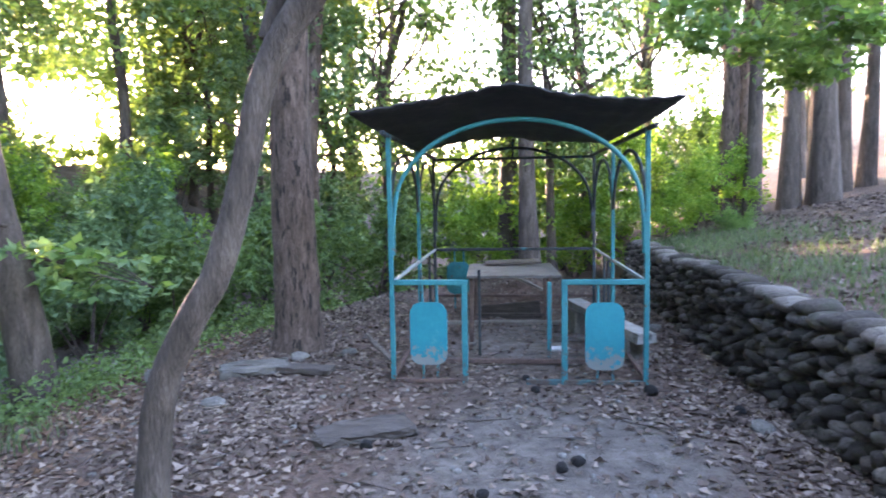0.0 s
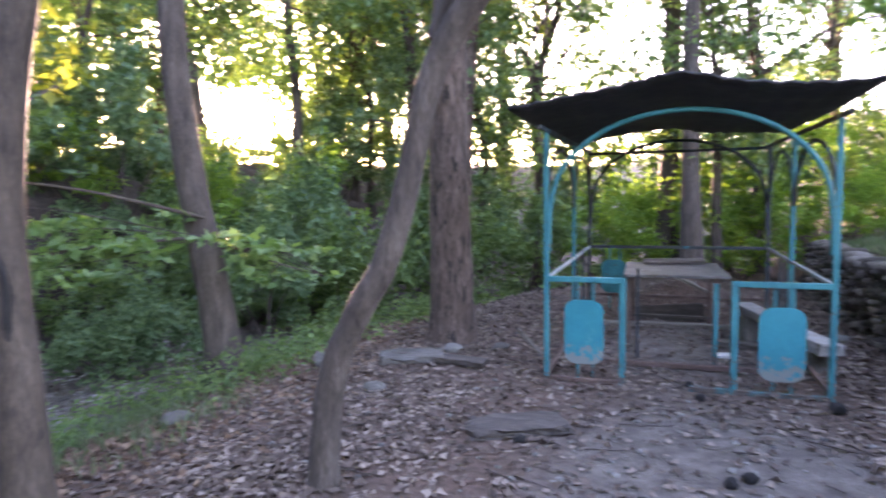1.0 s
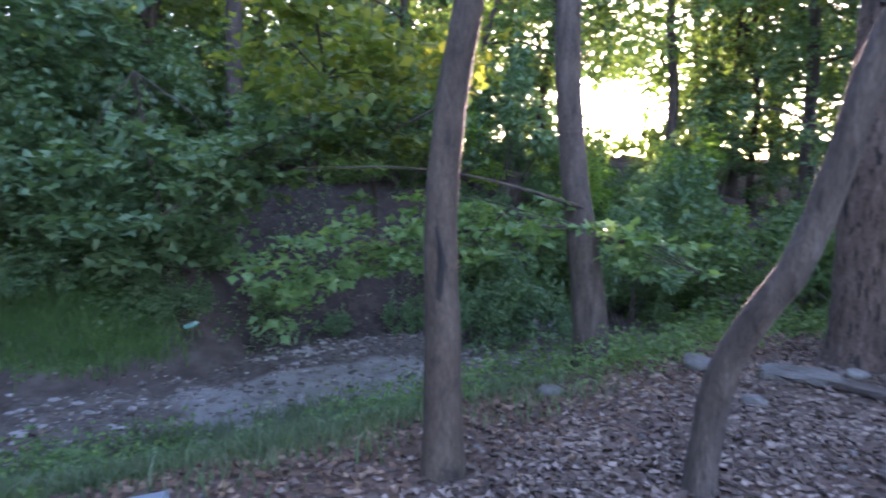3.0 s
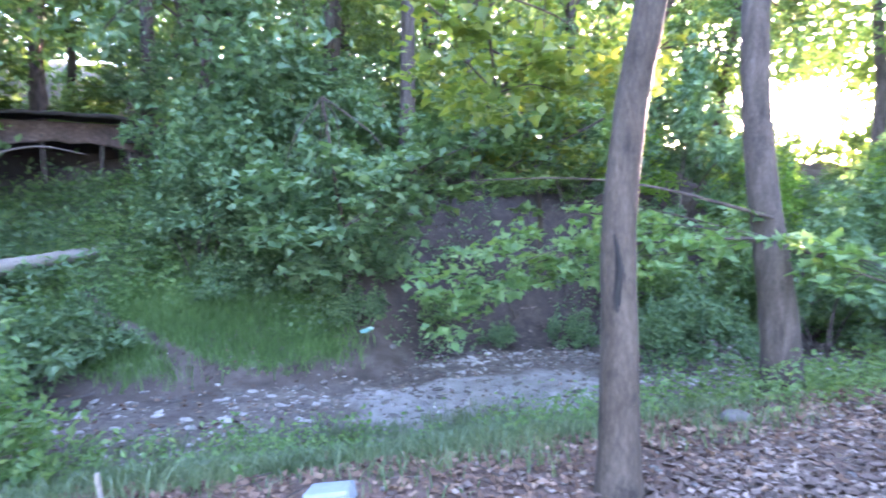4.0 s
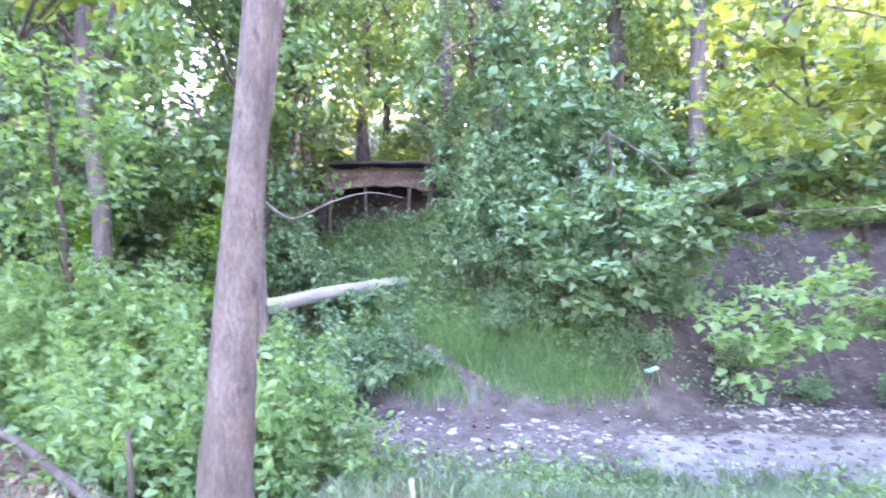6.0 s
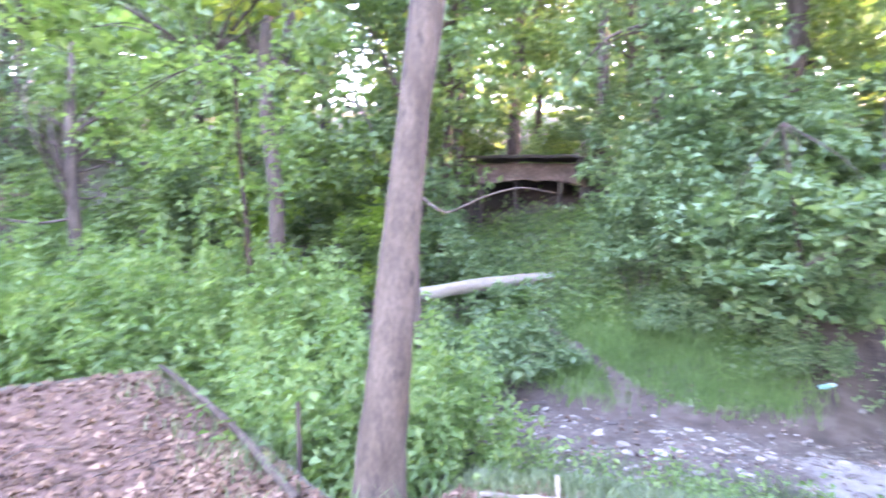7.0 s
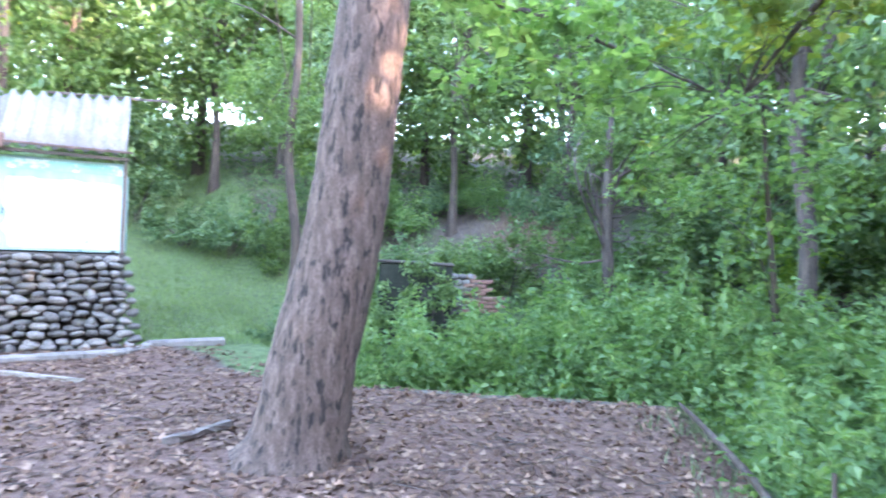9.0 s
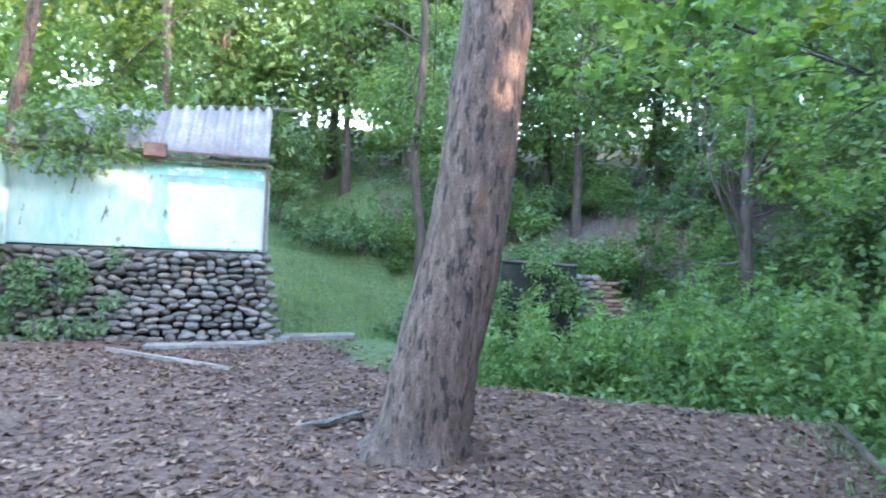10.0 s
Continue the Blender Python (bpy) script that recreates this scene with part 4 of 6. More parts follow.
# ---- dark box for the shade in the hollow, with a brick edge ----
def tank():
    t = empty("tank", (-5.35, -12.95, 0.1), "dark box for the shade in the hollow, with a broken brick edge", "tank")
    t.rotation_euler = (0, 0, radians(149))
    # near-black colour stands for the shade under the overhanging leaves
    part("wall", box_bm((1.5, 1.1, 1.5), (-0.1, 0.55, 0.65), 0.03), HOLLOW_SHADE, t)
    part("rim", box_bm((1.56, 1.16, 0.06), (-0.1, 0.55, 1.42), 0.02, (0, 1.5, 0)), MORTAR, t)
    rng = random.Random(8)
    shape = part("brick", box_bm((0.235, 0.12, 0.072), bevel=0.012), BRICK, t)
    for r in range(9):
        for c in range(2, 5 - r // 4):
            ob = shape if r == 0 and c == 2 else new("brick", shape.data)
            ob.parent = t
            ob.location = (0.50 + 0.25 * c + 0.12 * (r % 2), 0.10 + rng.uniform(-0.03, 0.03), 0.50 + 0.084 * r)
            ob.rotation_euler = (rng.uniform(-0.1, 0.1), rng.uniform(-0.08, 0.08), rng.uniform(-0.2, 0.2))
    me = stone_mesh("stone", STONE, 77, 2)
    for r in range(7):
        for c in range(3):
            ob = new("stone", me)
            ob.parent = t
            ob.location, ob.scale = (0.70 + 0.17 * c + 0.06 * (r % 2), 0.12, 0.45 + 0.12 * r), (0.2, 0.2, 0.13)
            ob.rotation_euler = (0, rng.uniform(-0.3, 0.3), rng.uniform(0, 6))
    return t


tank()


def ivy(at, clumps, leaf, per, size, seed, label):
    rng = np.random.default_rng(seed)
    t = empty("ivy", at, label, "climbing plant")
    c = np.array(clumps)
    for j in range(4):
        limb_part("stem", [c[j][:3] + np.array((0, 0, -0.8)), c[j][:3] * 0.5 + c[j + 1][:3] * 0.5, c[j + 1][:3]], [0.012, 0.01, 0.006], BARK_GREY, t, 5, 0.05, j, 3)
    leaves_part("foliage", clump_points(c, per, rng, 0.8), size, leaf, t, rng, 0.6)
    return t


rng = np.random.default_rng(17)
hang = [(*at_shed(u, -0.22 + 0.5 * (h > 3.2) * (h - 3.2), h), 0.26) for u, h in zip(rng.uniform(1.9, 4.6, 34), rng.uniform(2.75, 4.1, 34))]
ivy((0, 0, 0), hang, LEAF_GREEN, 70, 0.10, 17, "ivy hanging over the shed's eave and roof")
low = [(*at_shed(u, -0.32 - 0.25 * (1 - h), h), 0.24) for u, h in zip(rng.uniform(2.2, 4.6, 26), rng.uniform(0.1, 1.5, 26))]
ivy((0, 0, 0), low, LEAF_BLUISH, 70, 0.09, 18, "ivy and weeds climbing the cobble base")
shroud = [(-5.35 - 0.857 * u + 0.09, -12.95 + 0.515 * u + 0.16, h, 0.20) for u, h in zip(rng.uniform(-0.9, 0.75, 24), rng.uniform(0.2, 1.6, 24))]
ivy((0, 0, 0), shroud, LEAF_GREEN, 55, 0.09, 19, "dark ivy grown over the dark box in the hollow")
loose_board("branch", (-0.62, -7.70, 0.05), (-0.05, -7.43, 0.03), 0.07, 0.06, PLANK, "grey-brown crooked branch lying on the fallen leaves", "branch", 21, 6, 0.02)


# ---- trees ----
def branchy(thing, fork, spots, r, mat, rng):
    """Limbs from points on the trunk to the clumps of the crown."""
    for c in spots:
        a = np.array(fork[rng.integers(len(fork))])
        b = np.array(c[:3])
        mid = (a + b) / 2 + rng.normal(size=3) * 0.12 * np.linalg.norm(b - a) * np.array([1, 1, 0.4]) + np.array([0, 0, 0.08 * np.linalg.norm(b - a)])
        limb_part("limb", [a, mid, b], [r, r * 0.6, r * 0.22], mat, thing, 6, 0.08, int(rng.integers(999)), 4)


def tree(name, at, points, radii, mat, crown=(), leaf=None, per=260, size=0.11, seed=1, label="", sides=16, flare=0.25, twigs=8, forks=None, limb_r=0.05, rough=0.022, group="", lobed=False):
    """A tree: trunk through the points (from its foot), limbs and a crown of leaf clumps (x, y, z, radius)."""
    rng = np.random.default_rng(seed)
    t = empty(name, at, label, "tree", group)
    trunk = limb_part("trunk", points, radii, mat, t, sides, rough, seed, 6, flare)
    if len(crown):
        crown = np.array(crown, float)
        forks = forks or [p for p in points if p[2] > 4.2] or points[-2:]
        branchy(trunk, forks, crown[rng.permutation(len(crown))[:twigs]], limb_r, mat, rng)
        leaves_part("crown", clump_points(crown, per, rng), size, leaf, t, rng, flat=0.25, lobed=lobed)
    return t


def clumps_in(n, centre, spread, r, seed):
    rng = np.random.default_rng(seed)
    p = rng.normal(size=(n, 3))
    p /= np.linalg.norm(p, axis=1)[:, None]
    p *= rng.random(n)[:, None] ** 0.45
    return np.concatenate([np.array(centre) + p * np.array(spread), (r * (0.6 + 0.8 * rng.random(n)))[:, None]], axis=1)


# the leaning tree
tree("leaning_tree", (-1.28, 1.58, -0.05), [(0, 0, -0.1), (0.02, 0, 0.3), (0.10, 0.0, 0.75), (0.26, 0.0, 1.08), (0.42, 0.02, 1.36), (0.56, 0.04, 1.8), (0.68, 0.06, 2.3), (0.87, 0.08, 2.63), (1.2, 0.1, 3.0), (1.8, 0.2, 3.7)],
     [0.10, 0.085, 0.08, 0.078, 0.075, 0.07, 0.068, 0.075, 0.06, 0.04], BARK_GREY, clumps_in(16, (1.9, 0.8, 5.2), (1.8, 1.8, 0.9), 0.55, 3), LEAF_GREEN, 190, 0.10, 3, "slender grey tree with a crooked leaning trunk", 14, 0.15, 8, forks=[(0.70, 0.07, 2.5), (1.12, 0.1, 3.0), (1.7, 0.2, 3.7)], limb_r=0.035)
# the tall tree beside the pavilion
tree("tall_tree", (-1.72, 5.2, 0.0), [(0, 0, -0.15), (0, 0, 0.4), (0.0, 0, 1.2), (-0.01, 0.0, 2.2), (0.01, 0, 3.2), (0.05, 0, 4.5), (0.1, 0.1, 7), (0.2, 0.1, 9.5)],
     [0.29, 0.255, 0.235, 0.215, 0.20, 0.18, 0.14, 0.08], BARK_RED, clumps_in(14, (0.1, 0, 8.3), (2.2, 2.2, 2.2), 0.8, 4), LEAF_GREEN, 120, 0.13, 4, "tall straight tree with reddish scaly bark", 18, 0.3, 9, limb_r=0.06)
# the tree on the creek slope
tree("slope_tree", (-4.0, 4.05, ground_z(-4.0, 4.05)), [(0, 0, -0.2), (0.02, 0, 0.4), (-0.10, 0, 1.3), (-0.28, -0.02, 2.3), (-0.42, 0, 3.6), (-0.5, 0.1, 5.5), (-0.6, 0.1, 8)],
     [0.24, 0.20, 0.175, 0.155, 0.14, 0.12, 0.06], BARK_GREY, clumps_in(14, (-0.5, 0.3, 8.0), (1.8, 1.8, 1.6), 0.75, 5), LEAF_GREEN, 120, 0.12, 5, "grey tree leaning on the creek slope", 16, 0.3, 8)
# the scarred tree
tree("scarred_tree", (-2.32, 0.62, -0.02), [(0, 0, -0.15), (0.0, 0, 0.35), (-0.01, 0.0, 0.9), (-0.05, 0.01, 1.5), (-0.02, 0.05, 2.1), (0.05, 0.14, 2.8), (0.14, 0.3, 4), (0.2, 0.4, 7)],
     [0.128, 0.115, 0.102, 0.096, 0.088, 0.082, 0.075, 0.045], BARK_SMOOTH, clumps_in(14, (0.1, 0.4, 6.6), (1.8, 1.8, 1.2), 0.7, 6), LEAF_GREEN, 130, 0.11, 6, "brown tree with a dark healed scar in its bark", 16, 0.25, 8)
# the scar in its bark
scarred = [o for o in scene.objects if o.name == "scarred_tree"][0]
scar_bm = bmesh.new()
bmesh.ops.create_icosphere(scar_bm, subdivisions=3, radius=1.0)
for v in scar_bm.verts:
    k = 1 + 0.5 * noise.noise(v.co * 2.5)
    v.co = Vector((v.co.x * 0.018 * k, v.co.y * 0.017, v.co.z * 0.27))
    v.co.x += 0.012 * math.sin(v.co.z * 14)
scar = part("scar", scar_bm, CHAR, scarred.children[0], "dark healed wound in the bark", True)
scar.matrix_basis = pose(0.049, -0.065, 1.2, 3, -4, 49)
# the tree at the kerb
tree("kerb_tree", (-3.26, -3.14, -0.12), [(0, 0, -0.3), (0.0, 0, 0.3), (-0.05, 0.03, 0.9), (-0.14, 0.06, 1.6), (-0.2, 0.1, 2.3), (-0.28, 0.15, 3.2), (-0.4, 0.2, 4.6), (-0.4, 0.2, 7)],
     [0.185, 0.165, 0.145, 0.13, 0.115, 0.10, 0.08, 0.04], BARK_SMOOTH, clumps_in(14, (-0.5, 0.2, 6.4), (1.8, 1.8, 1.2), 0.7, 7), LEAF_GREEN, 130, 0.11, 7, "pinkish-brown smooth tree beside a concrete kerb", 16, 0.25, 8)
# the great tree on the leaf-covered terrace
tree("great_tree", (-0.92, -6.72, 0.02), [(0, 0, -0.15), (-0.06, 0.02, 0.25), (-0.14, 0.05, 0.8), (-0.29, 0.09, 1.6), (-0.39, 0.12, 2.4), (-0.46, 0.14, 3.2), (-0.58, 0.16, 4.6), (-0.9, 0.2, 7.5), (-0.9, 0, 11)],
     [0.43, 0.385, 0.355, 0.33, 0.315, 0.305, 0.28, 0.22, 0.1], BARK_RED, clumps_in(18, (-0.8, 0, 9.4), (2.8, 2.8, 2.2), 0.9, 8), LEAF_GREEN, 120, 0.13, 8, "great leaning tree with furrowed reddish bark on leaves", 24, 0.35, 10, limb_r=0.09)
# bare-limbed thin tree in the hollow
thin = tree("thin_tree", (-9.55, -11.9, ground_z(-9.55, -11.9)), [(0, 0, -0.2), (0.02, 0, 1.0), (0.1, 0, 2.0), (0.15, 0, 3.2), (0.1, 0, 5)], [0.17, 0.14, 0.12, 0.10, 0.05], BARK_GREY, clumps_in(14, (0, 0, 4.2), (1.8, 1.8, 0.8), 0.5, 9), LEAF_GREEN, 160, 0.10, 9, "thin grey half-bare tree above bushes", 12, 0.15, 14, limb_r=0.04, forks=[(0.06, 0, 1.6), (0.1, 0, 2.0), (0.13, 0, 2.6), (0.15, 0, 3.2)])
rng = np.random.default_rng(95)
limb_part("limb", [(0.06, 0, 1.55), (0.65, -0.2, 1.45), (1.25, -0.4, 1.52), (1.75, -0.55, 1.62)], [0.032, 0.026, 0.018, 0.008], BARK_GREY, thin.children[0], 7, 0.1, 95, 5)
for n in range(8):
    way = np.array([rng.normal(), rng.normal() * 0.6, 0.25 + 0.5 * rng.random()])
    way *= 0.8 / np.linalg.norm(way)
    a = np.array([0.1, 0, 1.8 + 0.16 * n])
    limb_part("limb", [a, a + way * 0.5 + rng.normal(size=3) * 0.08, a + way * 1.0 + rng.normal(size=3) * 0.12, a + way * 1.5 + rng.normal(size=3) * 0.15], [0.026, 0.02, 0.013, 0.005], BARK_GREY, thin.children[0], 6, 0.1, n, 4)
tree("slim_tree", (-2.86, -13.7, 0.3), [(0, 0, -0.2), (-0.1, 0, 1.5), (0.1, 0, 3.2), (0.0, 0, 5.5), (0.2, 0, 9)], [0.11, 0.095, 0.085, 0.075, 0.04], BARK_SMOOTH, clumps_in(20, (0.2, -0.4, 5.6), (1.6, 1.6, 2.8), 0.6, 10), LEAF_GREEN, 190, 0.11, 10, "slim pale tree beside the lawn", 10, 0.15, 8, limb_r=0.03)


# ---- wood all round: kinds of tree, then copies ----
def wood_tree(n, tall, low, spread, leaf, bark, count, size, per):
    rng = np.random.default_rng(100 + n)
    bend = rng.normal(size=(5, 2)) * 0.12
    pts = [(bend[j, 0] * j, bend[j, 1] * j, -0.3 + (tall + 0.3) * j / 4) for j in range(5)]
    r = 0.010 * tall + 0.03
    return tree("tree", (0, 0, -60), pts, [r * 1.15, r, r * 0.85, r * 0.6, r * 0.2], bark, clumps_in(count, (pts[3][0], pts[3][1], (low + tall) / 2 + 0.5), (spread, spread, (tall - low) / 2 + 0.5), 0.85, 40 + n), leaf, per, size, 50 + n, "woodland tree with a thin trunk and loose leafy crown", 10, 0.5, 9, forks=[pts[2], pts[3]], limb_r=0.045, group="trees of the wood")


KINDS = [wood_tree(0, 11, 2.4, 2.9, LEAF_GREEN, BARK_GREY, 38, 0.195, 106), wood_tree(1, 9, 1.8, 2.4, LEAF_GREEN, BARK_SMOOTH, 34, 0.175, 106), wood_tree(2, 12, 3.6, 3.0, LEAF_YELLOW, BARK_RED, 36, 0.195, 102), wood_tree(3, 8, 1.2, 2.4, LEAF_BLUISH, BARK_GREY, 34, 0.175, 106), wood_tree(4, 13, 5.0, 2.8, LEAF_GREEN, BARK_GREY, 32, 0.205, 102)]


def in_clearing(x, y):
    """The narrow clearing through which the open sky shows above the creek."""
    a = math.degrees(math.atan2(y + 1.6, x - 0.45)) % 360
    return abs(a - 203.6) < 2.4 and math.hypot(x, y) > 9


def plant_trees(spots):
    for n, (x, y, k, s) in enumerate(spots):
        if in_clearing(x, y):
            continue
        copy_thing(KINDS[k], pose(x, y, ground_z(x, y), 0, 0, (n * 77) % 360) @ Matrix.Diagonal((s, s, s, 1)))


# (11, -12), (13, -3), (12, 4), (9, -7): unseen, added to close off the light
TREE_SPOTS = [(1.0, 9.9, 4, 0.9), (1.45, 10.6, 1, 0.7), (5.25, 11.2, 4, 0.8), (6.0, 11.3, 4, 0.9), (6.6, 11.2, 4, 1.25), (7.5, 12.4, 4, 0.9), (8.1, 12.6, 4, 0.8), (8.5, 12.0, 4, 0.9), (6.2, 14.4, 2, 0.9), (12.5, 14, 4, 1.2), (9.5, 19, 0, 1.2), (5.5, 22, 4, 1.3), (-5.6, 16.5, 1, 1.0),
              (-11.5, 7.2, 3, 1.0), (-11.6, 9.2, 1, 0.8), (-13.5, 9.5, 4, 1.0), (-14.0, 4.4, 0, 1.0), (-11.2, 4.2, 3, 0.8), (-12.8, 1.6, 1, 1.0), (-16, 1.5, 0, 1.0), (-11.6, -0.6, 3, 0.7), (-17, -2, 4, 1.0), (-15.5, -5.5, 0, 0.9), (-13.4, -7.3, 1, 0.9), (-19.5, -7, 2, 1.1), (-16.5, -10, 0, 1.0), (-16, -15, 3, 1.0), (-11.0, -20.5, 0, 1.0), (-14, -21, 4, 1.1), (-8.0, -21, 1, 1.1), (-5.6, -25, 0, 1.1), (-1.0, -32, 1, 1.1), (2.6, -22, 0, 1.1), (5.5, -19, 2, 1.1), (8.5, -17, 0, 1.1), (-20, 6, 4, 1.2), (-19, 13, 0, 1.2), (-22, -15, 0, 1.3), (-24, -1, 2, 1.3), (11, -12, 0, 1.1), (13, -3, 1, 1.1), (12, 4, 0, 1.1), (9, -7, 2, 1.0), (-5, 21, 4, 1.2), (14, 22, 0, 1.3), (-10, 22, 0, 1.2), (-11, -30, 4, 1.4), (5, -29, 0, 1.4)]
plant_trees(TREE_SPOTS)


def thicket(n, near, far, seed):
    """More trees, spread through the wood, leaving the lawn, the shed and the gap towards the sun."""
    rng = random.Random(seed)
    spots = []
    while len(spots) < n:
        a = rng.uniform(radians(64), radians(290))
        r = rng.uniform(near, far)
        x, y = 0.5 + r * math.cos(a), -1.5 + r * math.sin(a)
        off = abs(math.degrees(a) - 126.3)
        if 60 < math.degrees(a) < 112 and rng.random() < 0.6:
            continue
        if off < (6.0 if r < 20 else 4.0) or any(abs((x - px) * SUN_WAY.y - (y - py) * SUN_WAY.x) < 2.0 and (y - py) > 0 for px, py in ((-1.4, -6.6), (1.5, 12.5))) or (-5.5 < x < 6 and -19 < y < -8) or (x > 2 and y < 10) or (x > -12 and y < -9 and y > -24) or outside(x, y) < 3.0 and y < 9:
            continue
        if any(math.hypot(x - p[0], y - p[1]) < 1.7 for p in spots) or math.hypot(x + 14.6, y + 3.5) < 3.0 or (abs(math.atan2(y + 3.5, x + 14.6)) < 0.5 and x > -14.6 and y > -6):
            continue
        spots.append((x, y, rng.choice((0, 1, 1, 2, 3, 3, 4)), rng.uniform(0.75, 1.15)))
    return spots


plant_trees(thicket(22, 12, 19, 1) + thicket(26, 19, 32, 2))
plant_trees([(-12.9, -5.3, 1, 0.9), (-13.3, -5.9, 4, 0.8), (-4.7, 12.8, 3, 0.9), (-18.2, -4.4, 1, 1.0), (-12.6, 11.6, 3, 1.0), (-4.2, 14.5, 3, 0.9), (-6.2, -18.8, 3, 0.9), (-8.8, -17.6, 1, 0.9), (-11.5, -15.8, 3, 0.9), (-10.2, -22, 1, 1.1), (-6.8, -23, 0, 1.0), (-13.5, -18.5, 0, 1.0), (-12.8, -11.4, 1, 0.9)])


# ---- saplings and hanging boughs with large leaves ----
def sapling(at, points, radii, crown, leaf, per, size, seed, label):
    return tree("sapling", at, points, radii, BARK_SMOOTH, crown, leaf, per, size, seed, label, 8, 0.1, 6, forks=points[1:], limb_r=0.014, lobed=True)


sapling((-9.6, 4.7, ground_z(-9.6, 4.7)), [(0, 0, -0.2), (0.5, -0.3, 1.2), (1.6, -1.2, 2.2), (2.8, -2.2, 2.8)], [0.05, 0.045, 0.035, 0.015], clumps_in(24, (2.6, -2.0, 2.6), (1.2, 1.9, 0.8), 0.40, 71), LEAF_YELLOW, 50, 0.13, 71, "sapling with large yellow-green leaves over the creek")
sapling((-8.9, 0.9, ground_z(-8.9, 0.9)), [(0, 0, -0.2), (0.1, -0.1, 1.0), (0.3, -0.3, 2.0), (0.4, -0.5, 3.2)], [0.05, 0.04, 0.03, 0.012], clumps_in(28, (0.35, -0.4, 1.6), (0.8, 1.3, 1.2), 0.42, 72), LEAF_BLUISH, 75, 0.15, 72, "sapling with large dull bluish-green leaves")
sapling((-7.5, -6.6, ground_z(-7.5, -6.6)), [(0, 0, -0.2), (0.2, 0.0, 1.6), (0.6, 0.1, 3.0), (1.0, 0.2, 4.6)], [0.06, 0.05, 0.035, 0.015], clumps_in(22, (0.8, -0.2, 3.7), (1.2, 1.6, 1.2), 0.5, 74), LEAF_FRESH, 70, 0.10, 74, "young maple with bright green leaves")
tree("slim_tree", (-6.05, -3.8, ground_z(-6.05, -3.8)), [(0, 0, -0.2), (0.0, 0, 1.2), (0.02, -0.02, 2.2), (0.05, 0.03, 3.2), (0.1, 0.3, 5.0), (0.1, 0.5, 7.0)], [0.10, 0.085, 0.075, 0.065, 0.05, 0.02], BARK_GREY, clumps_in(12, (0.1, 0.6, 6.0), (1.4, 1.4, 1.0), 0.6, 61), LEAF_GREEN, 110, 0.12, 61, "slim dark tree behind the kerb tree", 9, 0.1, 6, limb_r=0.03)
limb_ob = limb_part("branch", [(-6.05, -3.8, 2.05), (-6.0, -3.45, 1.84), (-5.98, -3.05, 2.0), (-6.0, -2.66, 2.1), (-6.1, -2.3, 2.05)], [0.018, 0.015, 0.012, 0.008, 0.005], BARK_GREY, None, 6, 0.1, 15)
tagged(limb_ob, "bare crooked branch of the slim dark tree", "branch")
limb_ob = limb_part("limb", [(-4.05, 3.95, 1.45), (-4.5, 2.9, 1.75), (-4.8, 2.0, 1.85), (-5.1, 1.0, 1.82)], [0.02, 0.014, 0.01, 0.006], BARK_SMOOTH, None, 6, 0.08, 14)
tagged(limb_ob, "long bare branch reaching from the slope tree", "branch")
# boughs of the great tree
def bough(name, at, points, radii, crown, leaf, per, size, seed, label):
    rng = np.random.default_rng(seed)
    t = empty(name, at, label, "bough")
    limb_part("limb", points, radii, BARK_GREY, t, 7, 0.06, seed, 5)
    crown = np.array(crown)
    branchy(t, points[1:], crown[:12], 0.012, BARK_GREY, rng)
    leaves_part("leaves", clump_points(crown, per, rng, 0.5), size, leaf, t, rng, 0.4, lobed=True)
    return t


bough("bough", (0, 0, 0), [(-1.7, -6.5, 5.0), (-2.6, -7.2, 4.5), (-4.2, -7.3, 4.4), (-6.2, -6.9, 3.9)], [0.07, 0.05, 0.035, 0.012], clumps_in(36, (-4.2, -7.3, 4.1), (2.6, 1.1, 0.7), 0.42, 81), LEAF_FRESH, 50, 0.13, 81, "long leafy bough hanging from the great tree")
bough("bough", (0, 0, 0), [(-3.6, -3.0, 4.4), (-4.4, -4.0, 4.3), (-5.2, -5.2, 4.0), (-5.6, -6.0, 3.6)], [0.06, 0.04, 0.03, 0.012], clumps_in(16, (-5.0, -5.2, 4.3), (1.3, 1.6, 0.5), 0.42, 82), LEAF_YELLOW, 50, 0.13, 82, "leafy bough hanging from the kerb tree")
bough("bough", (0, 0, 0), [(5.6, 8.6, 4.6), (4.6, 7.6, 4.2), (3.9, 6.8, 3.95), (3.2, 6.2, 4.0)], [0.08, 0.06, 0.035, 0.015], clumps_in(34, (4.2, 7.4, 3.75), (1.7, 1.6, 0.75), 0.42, 83), LEAF_FRESH, 65, 0.14, 83, "broad leafy bough over the slope")
bough("bough", (0, 0, 0), [(-2.3, 0.9, 4.2), (-3.4, 0.8, 3.9), (-4.4, 0.9, 3.4), (-5.2, 1.4, 2.7)], [0.05, 0.035, 0.025, 0.01], clumps_in(36, (-4.8, 1.5, 3.1), (0.8, 1.5, 0.75), 0.34, 84), LEAF_YELLOW, 30, 0.125, 84, "leafy yellowing bough of the scarred tree over the slope")


